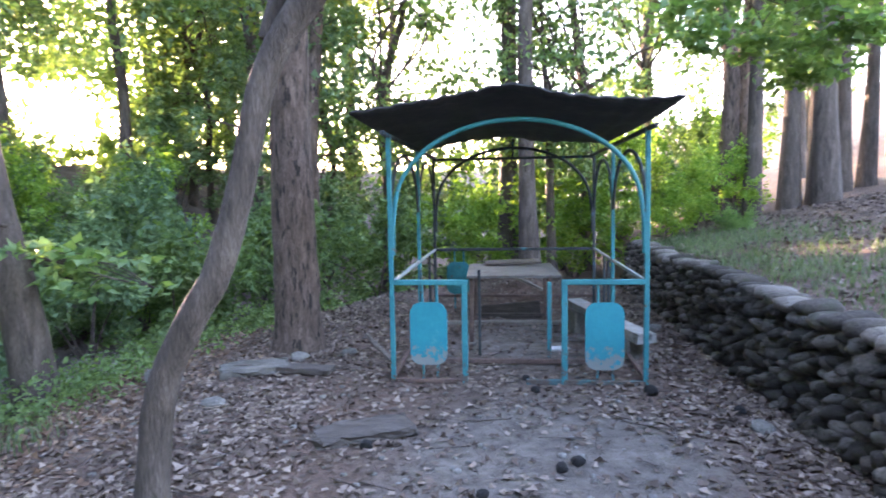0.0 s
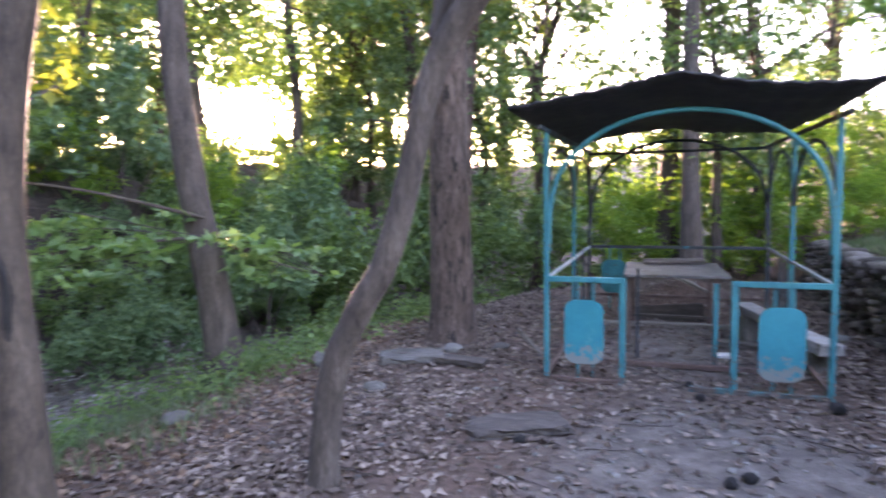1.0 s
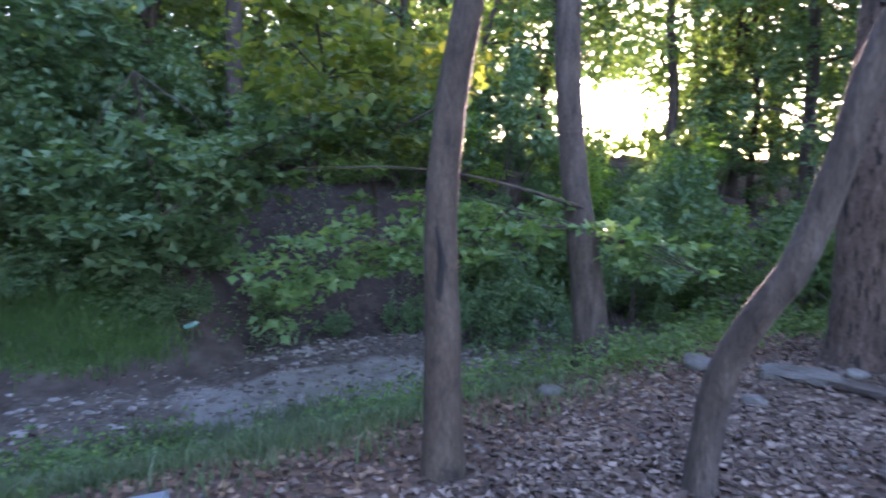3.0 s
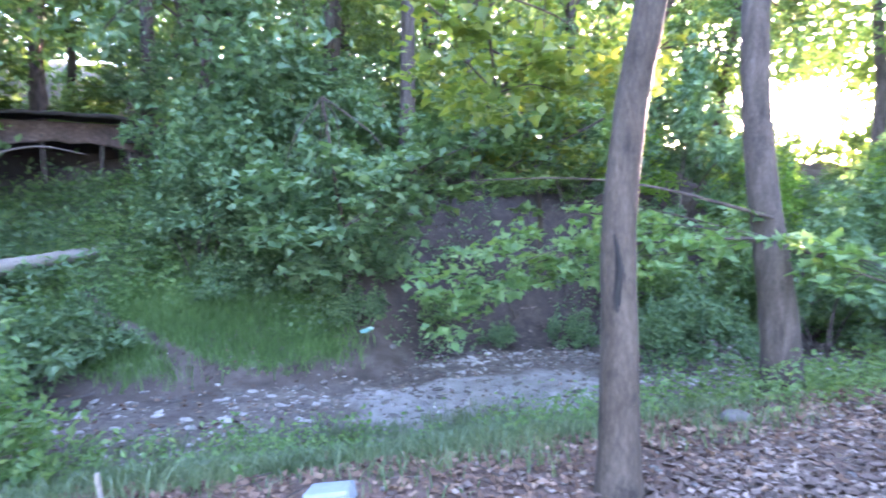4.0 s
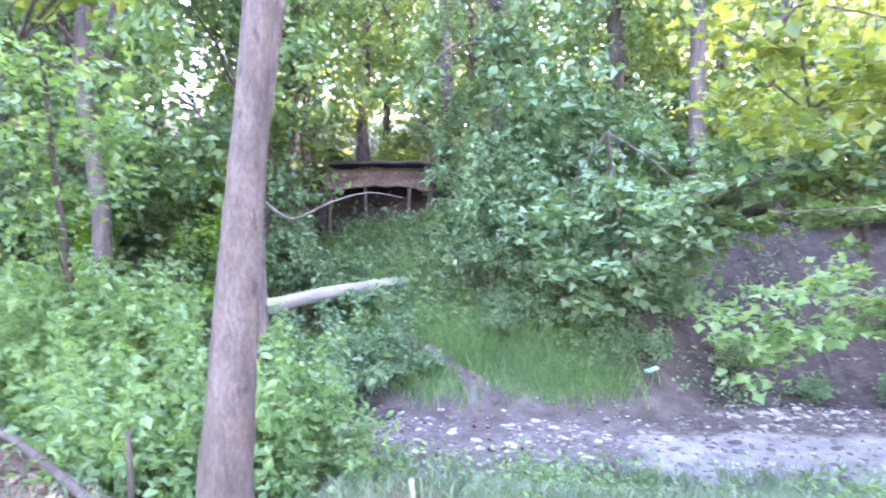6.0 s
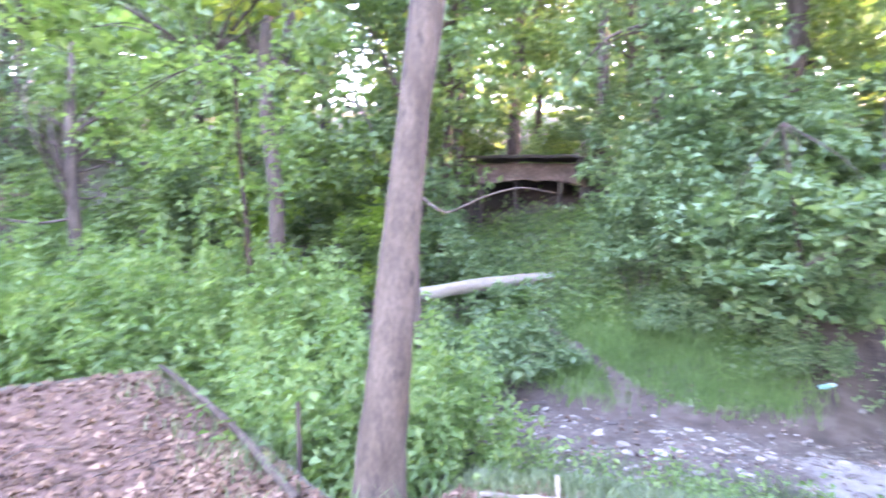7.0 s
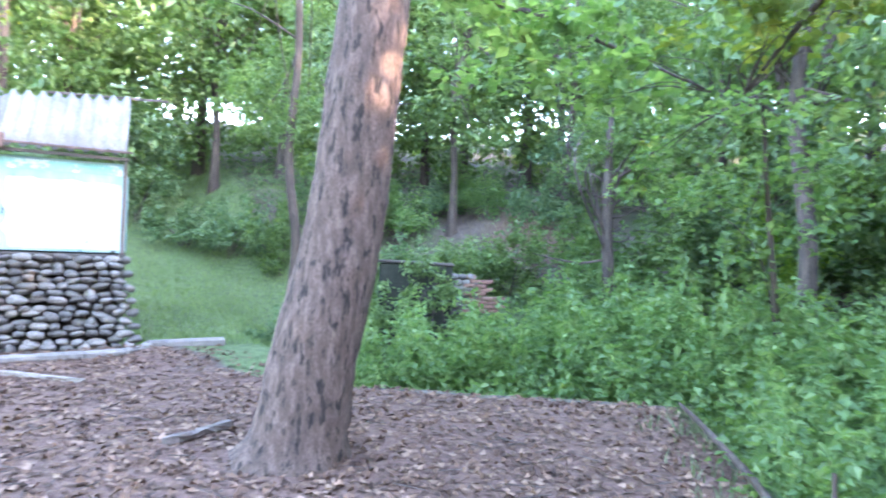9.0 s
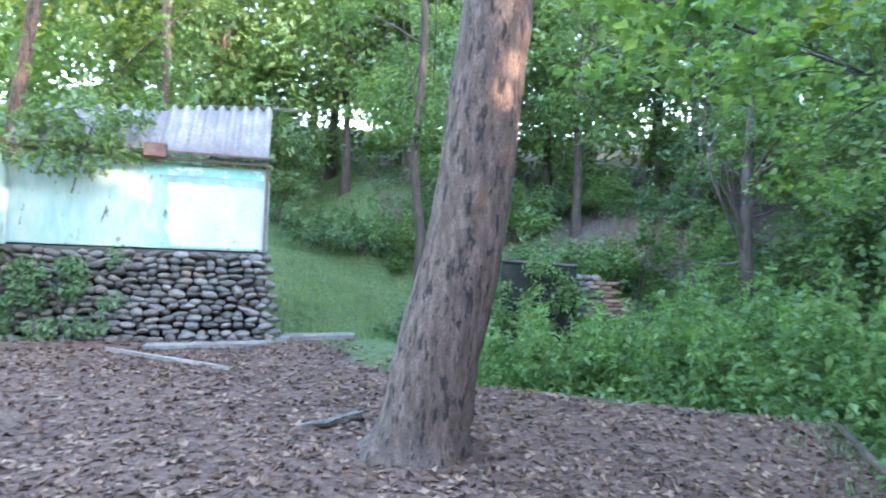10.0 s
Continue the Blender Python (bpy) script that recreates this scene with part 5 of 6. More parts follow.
def spray(start, way_points, n, wide, high, leaf, per, size, seed, label):
    """A bough with flat sprays of large leaves along it."""
    rng = np.random.default_rng(seed)
    line = smooth_line([start] + way_points, 12)
    c = line[rng.integers(len(line) // 5, len(line), n)] + rng.normal(size=(n, 3)) * np.array([wide, wide, high])
    c = np.concatenate([c, (0.20 + 0.18 * rng.random(n))[:, None]], axis=1)
    t = empty("bough", (0, 0, 0), label, "bough")
    limb_part("limb", [start] + way_points, list(np.linspace(0.022, 0.006, len(way_points) + 1)), BARK_GREY, t, 6, 0.06, seed, 6)
    branchy(t, [start] + way_points, c[:12], 0.008, BARK_GREY, rng)
    leaves_part("leaves", clump_points(c, per, rng, 0.28), size, leaf, t, rng, 0.3, lobed=True)
    return t


spray((-4.1, 3.95, 1.25), [(-4.7, 3.0, 1.2), (-5.3, 2.1, 1.0), (-5.8, 1.1, 0.6)], 62, 0.30, 0.18, LEAF_FRESH, 30, 0.11, 85, "long bough with flat sprays of pale green leaves over the creek")
spray((-4.05, 4.1, 1.15), [(-3.7, 4.1, 1.1), (-3.3, 4.2, 0.95), (-2.9, 4.4, 0.8)], 12, 0.18, 0.12, LEAF_FRESH, 22, 0.12, 86, "short bough with sprays of pale leaves beside the slope tree")
spray((-7.4, 3.4, 2.9), [(-7.2, 2.4, 2.5), (-7.3, 1.3, 2.0), (-7.4, 0.4, 1.3)], 46, 0.35, 0.28, LEAF_BLUISH, 30, 0.14, 87, "drooping bough with large dull bluish leaves")


spray((-7.4, 5.2, 3.3), [(-7.2, 4.0, 2.7), (-7.2, 2.9, 2.2), (-7.3, 2.0, 1.7)], 40, 0.35, 0.30, LEAF_GREEN, 28, 0.13, 88, "drooping green bough before the earth bank")


# ---- the wood far behind ----
def lets_sun_in(x, y, z, radius):
    """Whether a clump leaves free the lines along which the low sun shines in."""
    for origin, keep, spread in (((0.5, -1.5, 1.65), 0.0, 0.03), ((-1.4, -6.6, 3.3), 1.4, 0.0), ((1.5, 12.5, 2.0), 1.5, 0.0)):
        v = Vector((x, y, z)) - Vector(origin)
        along = v.dot(SUN_WAY)
        if along > 0 and (v - SUN_WAY * along).length < keep + spread * along + 0.45 * radius:
            return False
    return True


def far_woods(name, n, arc, near, far, top, leaf_size, per, radius, mat, seed, label):
    rng = np.random.default_rng(seed)
    cl = []
    while len(cl) < n:
        a, r = radians(rng.uniform(*arc)), rng.uniform(near, far)
        x, y = 0.5 + r * math.cos(a), -1.5 + r * math.sin(a)
        z = ground_z(x, y) + top * (0.6 + 0.6 * rng.random()) * rng.random() ** 0.8
        size = radius * (0.6 + 0.7 * rng.random())
        if lets_sun_in(x, y, z, size) and not (in_clearing(x, y) and z > 5):
            cl.append((x, y, z, size))
    v, f = leaf_arrays(clump_points(np.array(cl), per, rng, 0.7), leaf_size, rng, 0.2, 0.3)
    return tagged(new(name, mesh_of(name, v, f, mat)), label, "woods", kind="stuff")


far_woods("far_woods", 850, (106, 300), 33, 60, 11, 0.55, 70, 2.2, LEAF_GREEN, 90, "leafy woods far behind the creek and lawn")
far_woods("hillside_woods", 720, (196, 296), 21, 33, 13, 0.30, 120, 1.3, LEAF_GREEN, 91, "dense leafy woods on the rising hillside")
far_woods("crest_woods", 230, (104, 195), 20, 32, 11, 0.30, 110, 1.2, LEAF_GREEN, 92, "leafy crowns along the crest behind the creek")


# ---- bushes ----
def bush_kind(n, wide, tall, leaf, size, count, per):
    rng = np.random.default_rng(300 + n)
    t = empty("bush", (0, 0, -60), "dense leafy bush with an uneven outline", "bush", "bushes of the wood")
    c = clumps_in(count, (0, 0, tall * 0.5), (wide, wide, tall * 0.5), 0.28, 320 + n)
    c[:, 2] = np.maximum(c[:, 2], 0.18)
    for j in range(5):
        s = c[rng.integers(count)]
        limb_part("stem", [(0.1 * j - 0.2, 0.05, -0.2), (s[0] * 0.5, s[1] * 0.5, s[2] * 0.6), s[:3]], [0.02, 0.015, 0.006], BARK_GREY, t, 5, 0.05, j, 3)
    top = c[np.argsort(-c[:, 2])[:count // 2]]
    shoots = np.concatenate([p[:3] + np.array([0, 0, 0.15]) + np.linspace(0, 1, 26)[:, None] * (np.array([0, 0, 0.34 * tall ** 0.5]) + rng.normal(size=3) * 0.10) + rng.normal(size=(26, 3)) * 0.04 for p in top])
    leaves_part("foliage", np.concatenate([clump_points(c, per, rng, 0.75), shoots]), size, leaf, t, rng, 0.2, flat=0.35)
    return t


BUSHES = [bush_kind(0, 1.0, 1.2, LEAF_FRESH, 0.085, 34, 95), bush_kind(1, 1.1, 1.8, LEAF_GREEN, 0.12, 26, 76), bush_kind(2, 1.2, 2.6, LEAF_BLUISH, 0.13, 30, 78), bush_kind(3, 0.9, 1.0, LEAF_BLUISH, 0.105, 20, 84), bush_kind(4, 1.2, 2.4, LEAF_LIT_LIME, 0.13, 26, 70)]


def plant_bushes(spots, seed=0):
    rng = random.Random(seed)
    for x, y, k, s in spots:
        copy_thing(BUSHES[k], pose(x, y, ground_z(x, y) - 0.05, 0, 0, rng.uniform(0, 360)) @ Matrix.Diagonal((s, s, s * rng.uniform(0.85, 1.15), 1)))


plant_bushes([
    # below the kerb
    (-4.3, -3.7, 0, 1.02), (-4.9, -4.5, 0, 1.14), (-5.7, -5.2, 0, 1.20), (-6.5, -6.0, 0, 1.26), (-5.2, -3.4, 0, 1.08), (-6.4, -4.4, 0, 1.20), (-6.9, -7.2, 0, 1.20), (-5.8, -7.9, 0, 1.20), (-4.9, -8.6, 0, 1.14), (-4.0, -9.3, 0, 1.08), (-3.1, -9.9, 0, 1.02), (-6.6, -8.9, 0, 1.32), (-5.5, -9.7, 0, 1.20), (-7.8, -8.2, 0, 1.32), (-8.2, -6.4, 0, 1.32), (-4.5, -10.4, 0, 1.20), (-7.3, -10.3, 0, 1.44), (-9.0, -9.6, 1, 1.20), (-3.5, -11.6, 1, 0.84), (-8.8, -11.2, 0, 1.32), (-10.6, -10.6, 1, 1.32), (-10.5, -12.6, 0, 1.44),
    # far bank of the creek
    (-8.6, -3.4, 3, 1.0), (-9.1, -4.4, 3, 1.0), (-8.1, -4.6, 3, 0.9), (-9.0, -2.7, 3, 0.8), (-11.6, -5.0, 2, 0.8), (-12.0, -6.2, 1, 1.0), (-10.4, -7.0, 1, 1.0), (-11.3, -4.0, 3, 1.1), (-10.4, 0.0, 2, 1.1), (-11.2, -0.9, 2, 1.1), (-10.7, 1.2, 2, 1.1), (-11.6, 3.0, 1, 1.0), (-11.9, 0.6, 2, 1.3), (-12.4, 2.6, 2, 1.2), (-8.6, 6.4, 1, 1.0), (-10.8, 6.2, 2, 1.1), (-7.8, 8.2, 1, 1.1), (-6.4, 9.6, 2, 1.05), (-9.8, 8.2, 2, 1.2), (-13.2, 5.6, 2, 1.3), (-6.5, 4.9, 3, 0.8), (-6.6, 6.0, 3, 1.0), (-5.9, 7.4, 2, 0.85), (-5.0, 8.6, 1, 1.0), (-4.2, 10.0, 1, 1.1), (-12.6, 8.0, 2, 1.3), (-15, -1.0, 2, 1.2), (-16, -7.5, 2, 1.2), (-13.8, -9.5, 1, 1.2),
    # behind the pavilion
    (-2.9, 9.2, 1, 1.0), (-1.8, 10.6, 1, 1.1), (-0.6, 11.8, 4, 0.9), (0.6, 12.2, 4, 1.0), (1.8, 12.4, 4, 1.0), (3.0, 12.6, 4, 0.9), (4.2, 12.8, 1, 0.8), (-1.8, 13.2, 2, 1.2), (1.0, 14.2, 4, 1.3), (3.0, 14.6, 4, 1.3), (5.2, 14.8, 1, 1.1), (-3.8, 12.2, 2, 1.2), (-0.5, 15.5, 2, 1.5), (6.5, 16.5, 4, 1.1), (5.0, 11.4, 4, 0.5), (3.35, 9.7, 4, 0.42), (3.9, 10.2, 4, 0.55), (4.5, 10.9, 4, 0.6), (2.6, 10.9, 4, 0.8), (4.4, 9.4, 0, 0.4), (0.2, 10.9, 4, 0.6), (1.9, 11.2, 4, 0.7),
    # beyond the lawn
    (-3.0, -20, 3, 1.3), (-2.0, -21, 3, 1.3), (-4.2, -19, 1, 1.0), (-0.6, -23, 2, 1.2), (1.0, -24, 2, 1.4), (-5.5, -14.6, 1, 0.9), (-6.8, -14.2, 1, 1.0), (-8.4, -13.8, 1, 1.0), (-2.6, -13.3, 3, 0.7), (-3.3, -12.7, 3, 0.7), (-6.2, -19.5, 2, 1.2), (-12, -11, 2, 1.1), (3.2, -16, 2, 1.4), (5.0, -15.5, 2, 1.3), (1.8, -16.6, 2, 1.2)])


plant_bushes([(-10.3, -1.2, 2, 0.85), (-9.9, -0.3, 2, 0.8), (-11.0, -1.5, 2, 0.7), (-10.8, -0.4, 2, 1.0), (-9.5, 0.3, 3, 0.9), (-9.6, -0.9, 3, 0.7)], 12)
plant_bushes([(-8.75, 0.85, 3, 0.55), (-8.2, 4.6, 3, 0.5), (-8.7, 3.3, 3, 0.4), (-8.9, 2.3, 1, 0.35), (-9.6, 1.6, 3, 0.6), (-7.6, 5.4, 3, 0.7)], 14)
plant_bushes([(-6.6, -6.9, 0, 1.45), (-7.4, -7.6, 0, 1.5), (-6.9, -6.2, 0, 1.5), (-7.8, -9.2, 0, 1.5), (-8.6, -8.4, 0, 1.6)], 13)


def undergrowth(n, seed):
    """Bushes over the hillside and its crest."""
    rng = random.Random(seed)
    spots = []
    while len(spots) < n:
        a = rng.uniform(radians(75), radians(262))
        r = rng.uniform(11, 19)
        x, y = 0.5 + r * math.cos(a), -1.5 + r * math.sin(a)
        d = float(outside(np.array([x]), np.array([y]))[0])
        if d < 6.0 or (d < 8.4 and float(cut_bank(x, y)) > 0.4) or (-4.5 < x and y < -8) or math.hypot(x + 14.6, y + 3.5) < 2.6 or (-14.5 < x < -8 and -5.5 < y < 0) or (x > -10 and y < -11):
            continue
        if any(math.hypot(x - p[0], y - p[1]) < 1.2 for p in spots):
            continue
        low = abs(math.degrees(a) - 126.3) < 5
        spots.append((x, y, rng.choice((1, 1, 2, 3, 4)), rng.uniform(0.4, 0.5) if low else rng.uniform(0.8, 1.25)))
    return spots


plant_bushes([(0.5 + r * math.cos(radians(a)), -1.5 + r * math.sin(radians(a)), k, s) for a, r, k, s in ((119, 12.4, 1, 0.62), (121.5, 12.8, 4, 0.5), (124, 12.3, 1, 0.55), (126.5, 12.7, 3, 0.75), (129, 12.3, 1, 0.58), (131.5, 12.8, 2, 0.5), (134, 12.4, 1, 0.7), (123, 14.2, 2, 0.5), (128, 14.2, 1, 0.55))], 8)
plant_trees([(0.5 + r * math.cos(radians(a)), -1.5 + r * math.sin(radians(a)), k, s) for a, r, k, s in ((122.5, 18.5, 0, 1.0), (130.5, 17.5, 0, 0.95))])
plant_bushes([(-4.96, -15.66, 0, 1.0), (-6.37, -16.77, 3, 0.8), (-6.45, -15.16, 0, 1.1), (-7.74, -15.78, 1, 0.6), (-7.99, -14.63, 0, 0.9), (-7.6, -18.46, 0, 1.2), (-8.96, -18.53, 3, 1.0), (-9.83, -17.71, 0, 1.1)], 9)
plant_bushes([(0.5 + r * math.cos(radians(a)), -1.5 + r * math.sin(radians(a)), k, s) for a, r, k, s in ((120.5, 15.4, 1, 0.8), (122.6, 16.4, 2, 0.7), (124.4, 15.6, 1, 0.62), (126.2, 16.8, 3, 0.8), (128.2, 15.8, 1, 0.62), (130.0, 16.6, 2, 0.7), (132.2, 15.4, 1, 0.8), (118.5, 20, 1, 0.9), (120.6, 20.5, 2, 0.7), (122.6, 19.8, 1, 0.75), (124.3, 20.6, 1, 0.6), (126.2, 20.2, 1, 0.42), (128.1, 20.6, 1, 0.6), (129.8, 20, 1, 0.75), (131.8, 20.4, 2, 0.7), (134, 20, 1, 0.9))], 11)
plant_bushes(undergrowth(50, 7), 3)
plant_bushes([(-7.6 - 0.55 * k, 10.9 - 0.75 * k + 0.5 * (k % 2), (1, 3, 4)[k % 3], 0.55 + 0.1 * (k % 3)) for k in range(7)], 5)
plant_bushes([(-7.6, -6.9, 1, 1.0), (-8.4, -7.7, 1, 1.15), (-7.2, -5.9, 0, 1.35), (-6.4, -9.6, 0, 1.2)], 6)
plant_bushes([(-9.4, 0.5, 2, 0.8), (-11.2, 5.0, 1, 0.9), (-5.4, -14.2, 2, 0.9), (-8.0, -4.0, 3, 0.8)], 4)
for ob in KINDS + BUSHES:
    for o in (*ob.children_recursive, ob):
        bpy.data.objects.remove(o)


# ---- cobble retaining wall ----
def cobble_wall():
    t = empty("wall_east", (0, 0, 0), "dry cobble retaining wall below a grassy slope", "wall", kind="structure")
    bm = bmesh.new()
    box_bm((0.35, 11.5, 0.8), (2.98, 4.4, 0.31), 0.03, bm=bm)
    part("core", bm, MORTAR, t)
    rng = random.Random(2)
    far = []
    made = 0
    row, z = 0, 0.03
    while z < 0.76:
        y = -1.2
        while y < 10.0:
            wdt = rng.uniform(0.07, 0.19)
            hgt = rng.uniform(0.065, 0.11)
            x = 2.70 + 0.16 * z + rng.uniform(-0.05, 0.05)
            if 2.2 < y < 5.6 and made < 300:
                ob = new("cobble", WALL_STONES[rng.randrange(6)])
                ob.parent = t
                ob.location = (x, y + wdt / 2, z + rng.uniform(-0.03, 0.03))
                ob.scale = (0.24, wdt * 0.98, hgt * 1.05)
                ob.rotation_euler = (rng.uniform(-0.6, 0.6), rng.uniform(-0.4, 0.4), rng.uniform(-0.3, 0.3))
                made += 1
            else:
                far.append((x, y + wdt / 2, z + rng.uniform(-0.03, 0.03), 0.24, wdt * 0.98, hgt * 1.05, rng.uniform(-0.15, 0.15)))
            y += wdt
        z += 0.074
        row += 1
    y = -1.2
    while y < 10.0:
        wdt = rng.uniform(0.14, 0.30)
        far.append((2.88 + rng.uniform(-0.04, 0.04), y + wdt / 2, 0.765 + rng.uniform(-0.02, 0.03), rng.uniform(0.3, 0.42), wdt * 1.03, 0.13, rng.uniform(-0.2, 0.2)))
        y += wdt
    rest = joined_stones("cobbles", far, WALL_STONE_JOINED, 3, "grey river cobbles of the retaining wall", "", 2)
    rest.parent = t
    return t


cobble_wall()


# ---- roots on the steep earth bank ----
rng = np.random.default_rng(66)
for n in range(9):
    y0 = rng.uniform(1.8, 6.2)
    x0 = -9.6 + rng.uniform(-0.7, 0.3)
    pts = [(x0 + 0.35 * k + 0.06 * rng.normal(), y0 + 0.22 * k * rng.normal(), ground_z(x0 + 0.35 * k, y0) + 0.04 + 0.03 * rng.random()) for k in range(4)]
    tagged(limb_part("root", pts, [0.022, 0.018, 0.012, 0.006], BARK_SMOOTH, None, 6, 0.1, n, 3), "bare brown root hanging from the earth bank", "root", "roots on the earth bank")


# ---- stones of the creek ----
def scatter(n, lo, hi, keep, seed):
    rng = np.random.default_rng(seed)
    p = rng.random((n, 2)) * (np.array(hi) - np.array(lo)) + np.array(lo)
    return p[rng.random(n) < keep(p[:, 0], p[:, 1])], rng


p, rng = scatter(34000, (-11, -7), (-4, 9), lambda x, y: (gravel_of(x, y) * (1 - 0.5 * silt_of(x, y)) + 0.12 * ss(4.4, 4.8, outside(x, y)) * ss(5.8, 5.0, outside(x, y)) * ss(-3, -1.5, y)) * (0.2 + 0.65 * ss(-0.2, 0.5, ripple(x * 1.7 + 4, y * 1.3))), 12)
z = height(p[:, 0], p[:, 1])
size = 0.022 + 0.095 * rng.random(len(p)) ** 4
items = [(x, y, h + s * 0.05, s * 1.6, s * 0.95, s * 0.45, t) for (x, y), h, s, t in zip(p, z, size, rng.random(len(p)) * 6.28)]
items.sort(key=lambda q: -q[4])
joined_stones("creek_stones", items[290:], PALE_STONE, 13, "pale rounded stones of a dry creek bed", "stones")
creek = empty("creek_bed", (0, 0, 0), "pale loose stones of the dry creek bed", "creek bed", kind="structure")
CREEK_SHAPES = [stone_mesh("stone", CREEK_STONE, 80 + n, 1) for n in range(6)]
for n, (x, y, h, sx, sy, sz, turn) in enumerate(items[:290]):
    ob = new("stone", CREEK_SHAPES[n % 6])
    ob.parent = creek
    ob.location, ob.scale, ob.rotation_euler = (x, y, h), (sx, sy, sz), (0.1, 0.1, turn)


# ---- fallen leaves ----
def litter_density(x, y):
    d = outside(x, y)
    base = ss(1.2, 0.0, d) * ((x < 2.75) | (y < -3)) * (0.25 + 0.75 * ss(-0.8, -2.6, y)) * (1 - 0.75 * np.clip(bare_of(x, y), 0, 1)) * ss(-13, -12, y)
    wallside = 0.5 * ss(1.7, 2.5, x) * (x < 2.7) * (y > 1)
    left = 0.35 * ss(-0.6, -1.6, x) * (d < 0.6) * (y > 0)
    east = 0.34 * (x > 2.8) * (y > 0)
    bank = 0.6 * ss(3.8, 4.6, d) * ss(9, 7, d) * (x < -5) * ss(-0.3, 0.8, y) * np.clip(0.3 + ripple(1.8 * x, 1.8 * y), 0, 1)
    creek_leaves = 0.2 * gravel_of(x, y) + 0.3 * ss(4.2, 4.8, d) * ss(6.5, 5.5, d) * ss(-2.2, -0.8, y) * ss(1.0, 0.0, y)
    return np.clip(base + wallside + left + 1.6 * east + bank + creek_leaves, 0, 1)


p, rng = scatter(120000, (-12, -12.6), (9, 11), litter_density, 21)
near, rng = scatter(120000, (-3.6, -4.5), (2.72, 8.5), lambda x, y: np.clip(litter_density(x, y) * 0.9 + 0.12, 0, 1) * np.clip(0.35 + 0.9 * ss(-0.4, 0.5, ripple(1.6 * x + 1, 1.6 * y)), 0, 1) * (outside(x, y) < 1.0) * (1 - 0.7 * np.clip(bare_of(x, y), 0, 1)), 22)
sizes = np.concatenate([np.full(len(p), 0.068), np.full(len(near), 0.052)])
p = np.concatenate([p, near])
z = height(p[:, 0], p[:, 1])
c = np.concatenate([p, (z + 0.006 + 0.018 * rng.random(len(p)))[:, None]], axis=1)
grey = ss(-1.8, 0.2, p[:, 1]) * np.where(p[:, 0] < -5.2, 1.0, ss(-3.4, -1.5, p[:, 0])) > rng.random(len(p)) * 0.9 + 0.05
for kept, mat, label in ((~grey, DRY_LEAF, "dry reddish-brown leaves strewn over the terrace"), (grey, GREY_LEAF, "dry greyish leaves strewn round the pavilion")):
    v, f = lobed_arrays(c[kept], sizes[kept], rng, 0.0, 0.88, 0.16)
    tagged(new("fallen_leaves", mesh_of("fallen_leaves", v, f, mat)), label, "fallen leaves", kind="stuff")


# ---- grass ----
def grass_patch(name, lo, hi, n, keep, tall, seed, label, mat=None):
    p, rng = scatter(n, lo, hi, keep, seed)
    z = height(p[:, 0], p[:, 1])
    m = len(p)
    a = rng.random(m) * 6.28
    lean = rng.normal(size=(m, 2)) * 0.4
    h = tall * (0.4 + 0.9 * rng.random(m))
    base = np.concatenate([p, z[:, None] - 0.01], axis=1)
    side = np.stack([np.cos(a), np.sin(a), 0 * a], axis=1) * (0.0025 + 0.004 * rng.random(m))[:, None] * (1 + tall * 2)
    mid = base + np.stack([lean[:, 0] * h * 0.3, lean[:, 1] * h * 0.3, h * 0.6], axis=1)
    tip = base + np.stack([lean[:, 0] * h, lean[:, 1] * h, h * 0.92], axis=1)
    v = np.stack([base - side, base + side, mid + side * 0.8, mid - side * 0.8, tip], axis=1).reshape(-1, 3)
    q = np.arange(m)[:, None] * 5
    f = np.concatenate([q + np.array([[0, 1, 2]]), q + np.array([[0, 2, 3]]), q + np.array([[3, 2, 4]])])
    return tagged(new(name, mesh_of(name, v, f, mat or GRASS)), label, "grass", kind="stuff")


grass_patch("grass", (-7, -6.5), (-2.5, 6), 100000, lambda x, y: (ss(-0.8, 1.1, outside(x, y)) * ss(3.4, 1.8, outside(x, y)) * np.clip(0.1 + 1.1 * ss(-0.35, 0.5, ripple(1.4 * x, 1.4 * y)), 0, 1) * ss(3.6, 1.0, y)), 0.16, 31, "thin green grass and weeds on the creek slope")
grass_patch("grass", (-11.5, -5), (-6.5, 1.6), 80000, lambda x, y: np.clip(grass_of(x, y) * (0.45 + 0.9 * ss(-0.3, 0.4, ripple(1.2 * x, 1.2 * y))), 0, 1) * (outside(x, y) > 4.4), 0.22, 32, "lush green grass on the far creek bank", GRASS_FRESH)
grass_patch("grass", (-14.2, -6.5), (-10, -1.2), 30000, lambda x, y: ss(6.3, 7.0, outside(x, y)) * (0.35 + 0.65 * (ripple(1.3 * x, 1.3 * y) > -0.1)), 0.30, 35, "tall pale grass on the slope below the shelter")
grass_patch("dry_grass", (-13, -18.5), (-7.5, -13), 9000, dry_slope, 0.22, 36, "straw-coloured dry grass on the bare hillside", STRAW)
grass_patch("lawn", (-6, -30), (1.5, -12.6), 50000, grass_of, 0.12, 33, "green lawn beside the shed", LIT_LAWN)
grass_patch("grass", (2.95, 0.5), (7.5, 10), 30000, lambda x, y: ss(2.95, 3.2, x) * ss(5.6, 4.0, x) * (0.3 + 0.6 * (ripple(x, y) > 0)), 0.13, 34, "sparse grass on the slope above the wall")


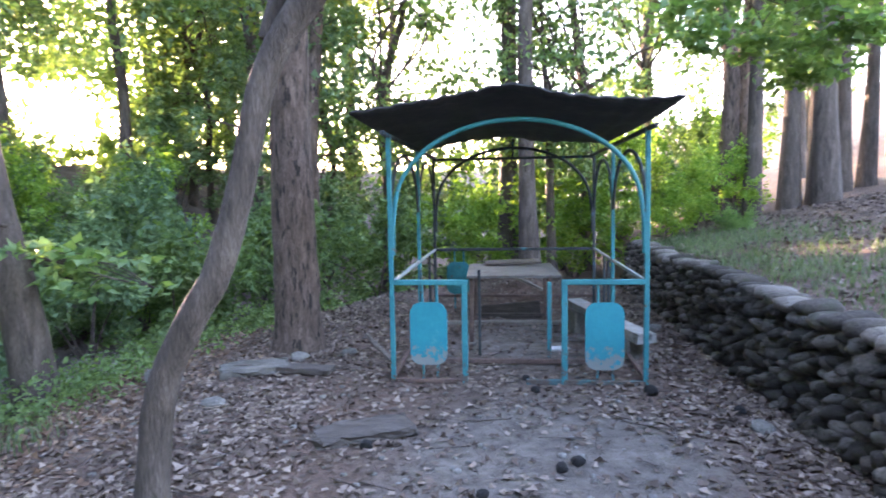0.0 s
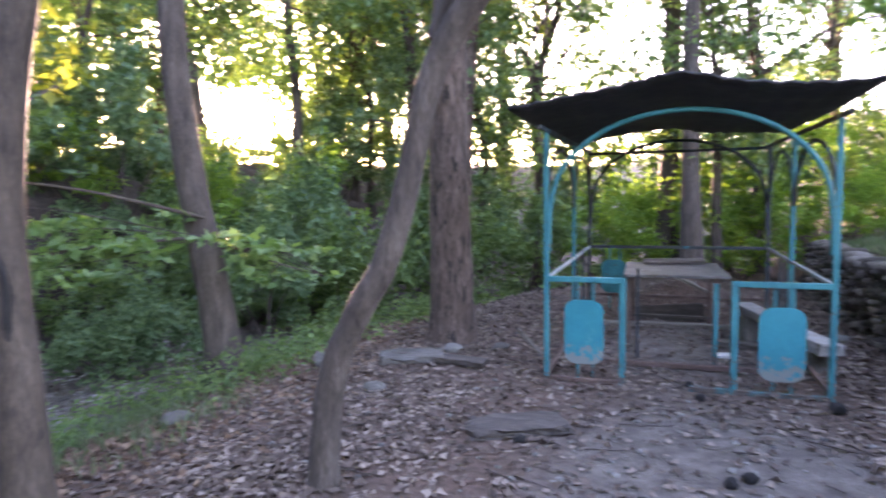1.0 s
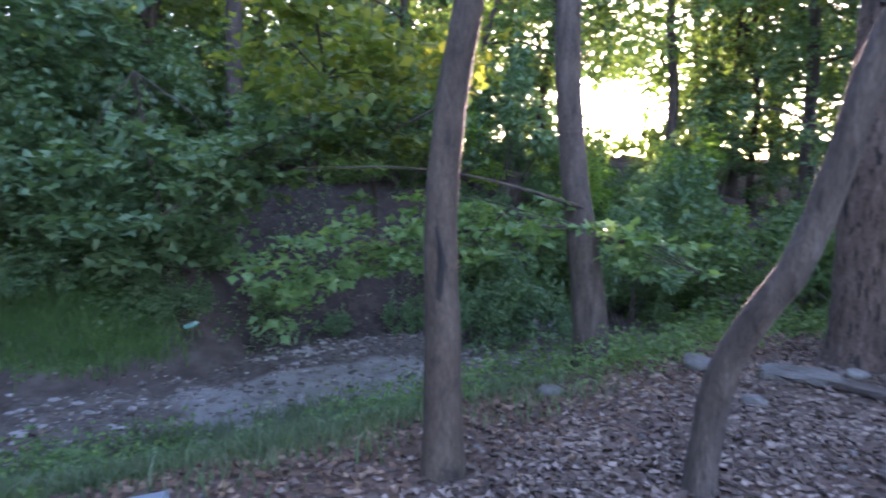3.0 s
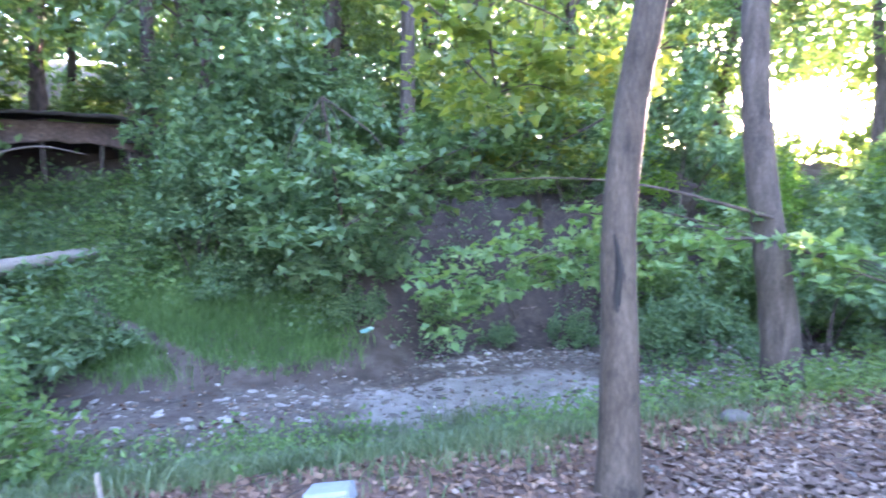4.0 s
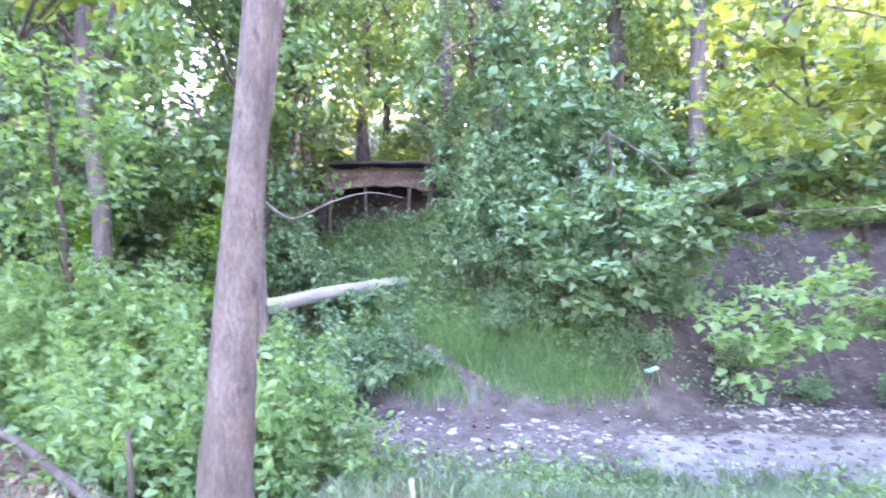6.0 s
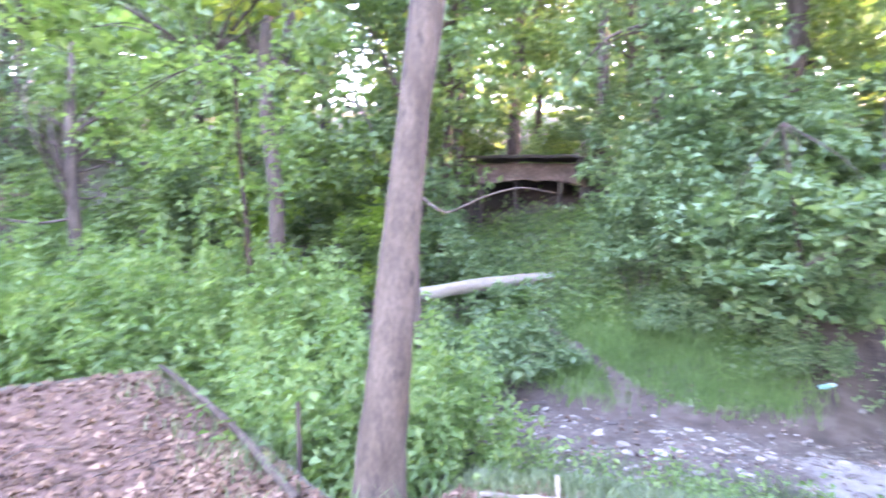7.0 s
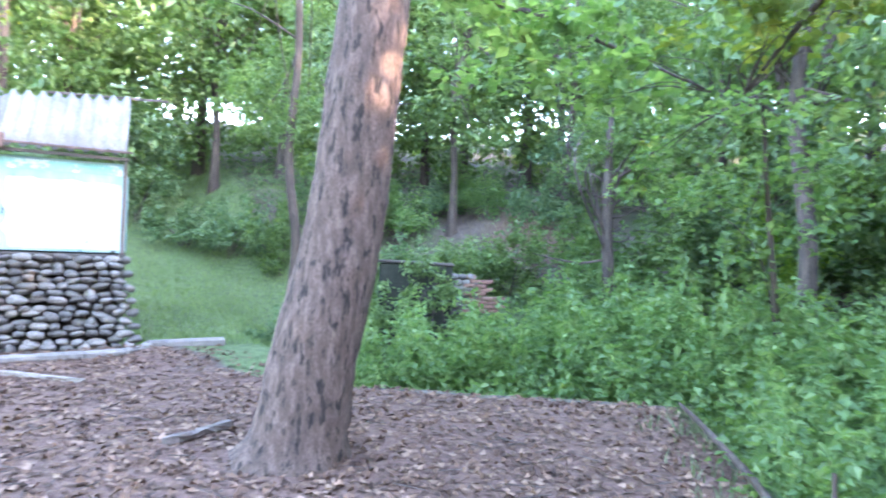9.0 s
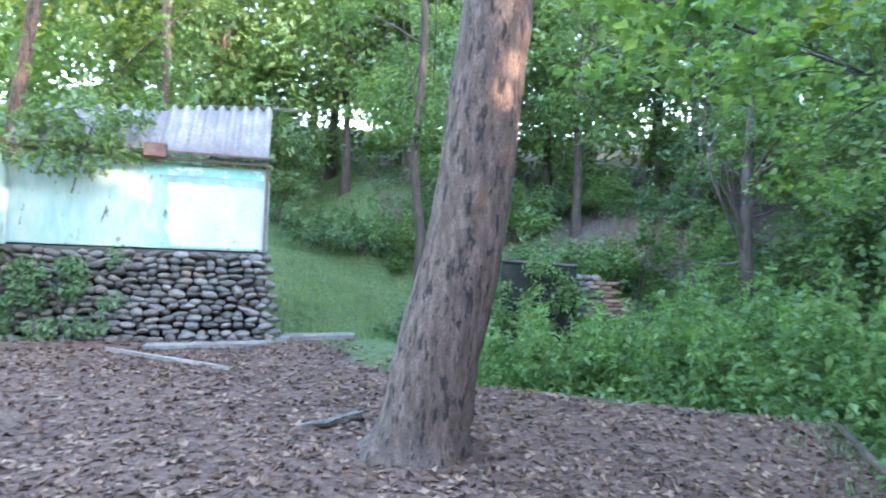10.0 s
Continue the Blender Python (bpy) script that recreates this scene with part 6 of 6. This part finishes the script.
# ---- weeds on the slope ----
def weeds(name, lo, hi, n, keep, tall, size, leaf, seed, label):
    """Small leafy stalks."""
    p, rng = scatter(n, lo, hi, keep, seed)
    z = height(p[:, 0], p[:, 1])
    per = 14
    u = rng.random((len(p), per))
    h = tall * (0.5 + rng.random(len(p)))[:, None] * u
    spread = 0.10 * tall / 0.3
    c = np.stack([p[:, 0:1] + rng.normal(size=u.shape) * spread * (0.4 + u), p[:, 1:2] + rng.normal(size=u.shape) * spread * (0.4 + u), z[:, None] + h], axis=-1).reshape(-1, 3)
    v, f = leaf_arrays(c, size, rng, 0.1, 0.3)
    return tagged(new(name, mesh_of(name, v, f, leaf)), label, "weeds", kind="stuff")


weeds("weeds", (-6.5, -4), (-2.6, 6.5), 1700, lambda x, y: ss(0.1, 0.9, outside(x, y)) * ss(3.2, 2.2, outside(x, y)) * ss(-0.2, 0.5, ripple(1.1 * x + 3, 1.1 * y)), 0.28, 0.055, LEAF_FRESH, 41, "low leafy weeds on the creek slope")
weeds("weeds", (-4.5, 2.5), (-1.9, 8), 480, lambda x, y: ss(-0.5, 0.3, outside(x, y)) * ss(2.5, 1.2, outside(x, y)), 0.30, 0.06, LEAF_GREEN, 42, "dark leafy weeds along the slope's edge")
weeds("weeds", (-11.5, -4.5), (-7.4, 1.2), 500, lambda x, y: ss(4.6, 5.2, outside(x, y)) * ss(8, 7, outside(x, y)) * ss(-0.1, 0.5, ripple(1.3 * x + 2, 1.3 * y)), 0.24, 0.06, LEAF_FRESH, 46, "small leafy weeds among the bank grass")
weeds("weeds", (-12, 0), (-7, 7), 650, lambda x, y: ss(4.9, 5.6, outside(x, y)) * ss(9, 7, outside(x, y)) * ss(-0.2, 0.5, ripple(1.2 * x, 1.2 * y + 1)), 0.4, 0.08, LEAF_BLUISH, 43, "leafy undergrowth on the far bank")
weeds("weeds", (-14, -6.5), (-9.5, -1.5), 1300, lambda x, y: ss(5.8, 6.6, outside(x, y)), 0.4, 0.09, LEAF_FRESH, 44, "leafy undergrowth below the hut")


# ---- twigs and crumbs on the trodden earth ----
def twigs(n, lo, hi, seed):
    rng = np.random.default_rng(seed)
    vs, fs, k = [], [], 0
    for x, y in rng.random((n, 2)) * (np.array(hi) - np.array(lo)) + np.array(lo):
        if float(outside(np.array([x]), np.array([y]))[0]) > 0.5:
            continue
        a, ln = rng.random() * 6.28, rng.uniform(0.08, 0.35)
        h = ground_z(x, y) + 0.012
        d = np.array([math.cos(a), math.sin(a), 0.0]) * ln / 2
        mid = np.array([x, y, h + 0.01]) + rng.normal(size=3) * 0.01
        v, f = tube_arrays([mid - d, mid, mid + d], [0.005, 0.0045, 0.003], 5, 0.05, 1, 1)
        vs.append(v)
        fs.append(f + k)
        k += len(v)
    return tagged(new("twigs", mesh_of("twigs", np.concatenate(vs), np.concatenate(fs), BARK_GREY, smooth=True)), "thin dry twigs scattered over the earth", "twigs", kind="stuff")


twigs(520, (-3.4, -9), (2.6, 6.5), 51)
p, rng = scatter(900, (-3.2, -2), (2.6, 7), lambda x, y: 0.8 * (outside(x, y) < 0.5), 52)
z = height(p[:, 0], p[:, 1])
joined_stones("pebbles", [(x, y, h + 0.004, q * 1.2, q, q * 0.7, 6.28 * q * 40) for (x, y), h, q in zip(p, z, 0.02 + 0.04 * rng.random(len(p)) ** 2)], STONE_JOINED, 53, "small stones on the trodden earth", "pebbles")


def south_west(x, y):
    az = np.degrees(np.arctan2(y + 1.5, x - 0.5)) % 360
    r = np.hypot(x - 0.5, y + 1.5)
    return ss(160, 175, az) * ss(10.5, 12, r) * ss(30, 24, r) * (outside(x, y) > 5) * np.clip(0.25 + 0.9 * ss(-0.3, 0.5, ripple(0.5 * x, 0.5 * y)), 0, 1) * (1 - ss(-4.5, -3.5, x) * (y > -26))


weeds("weeds", (-28, -28), (-2, 3), 4500, south_west, 0.55, 0.13, LEAF_BLUISH, 45, "leafy undergrowth over the rising hillside")
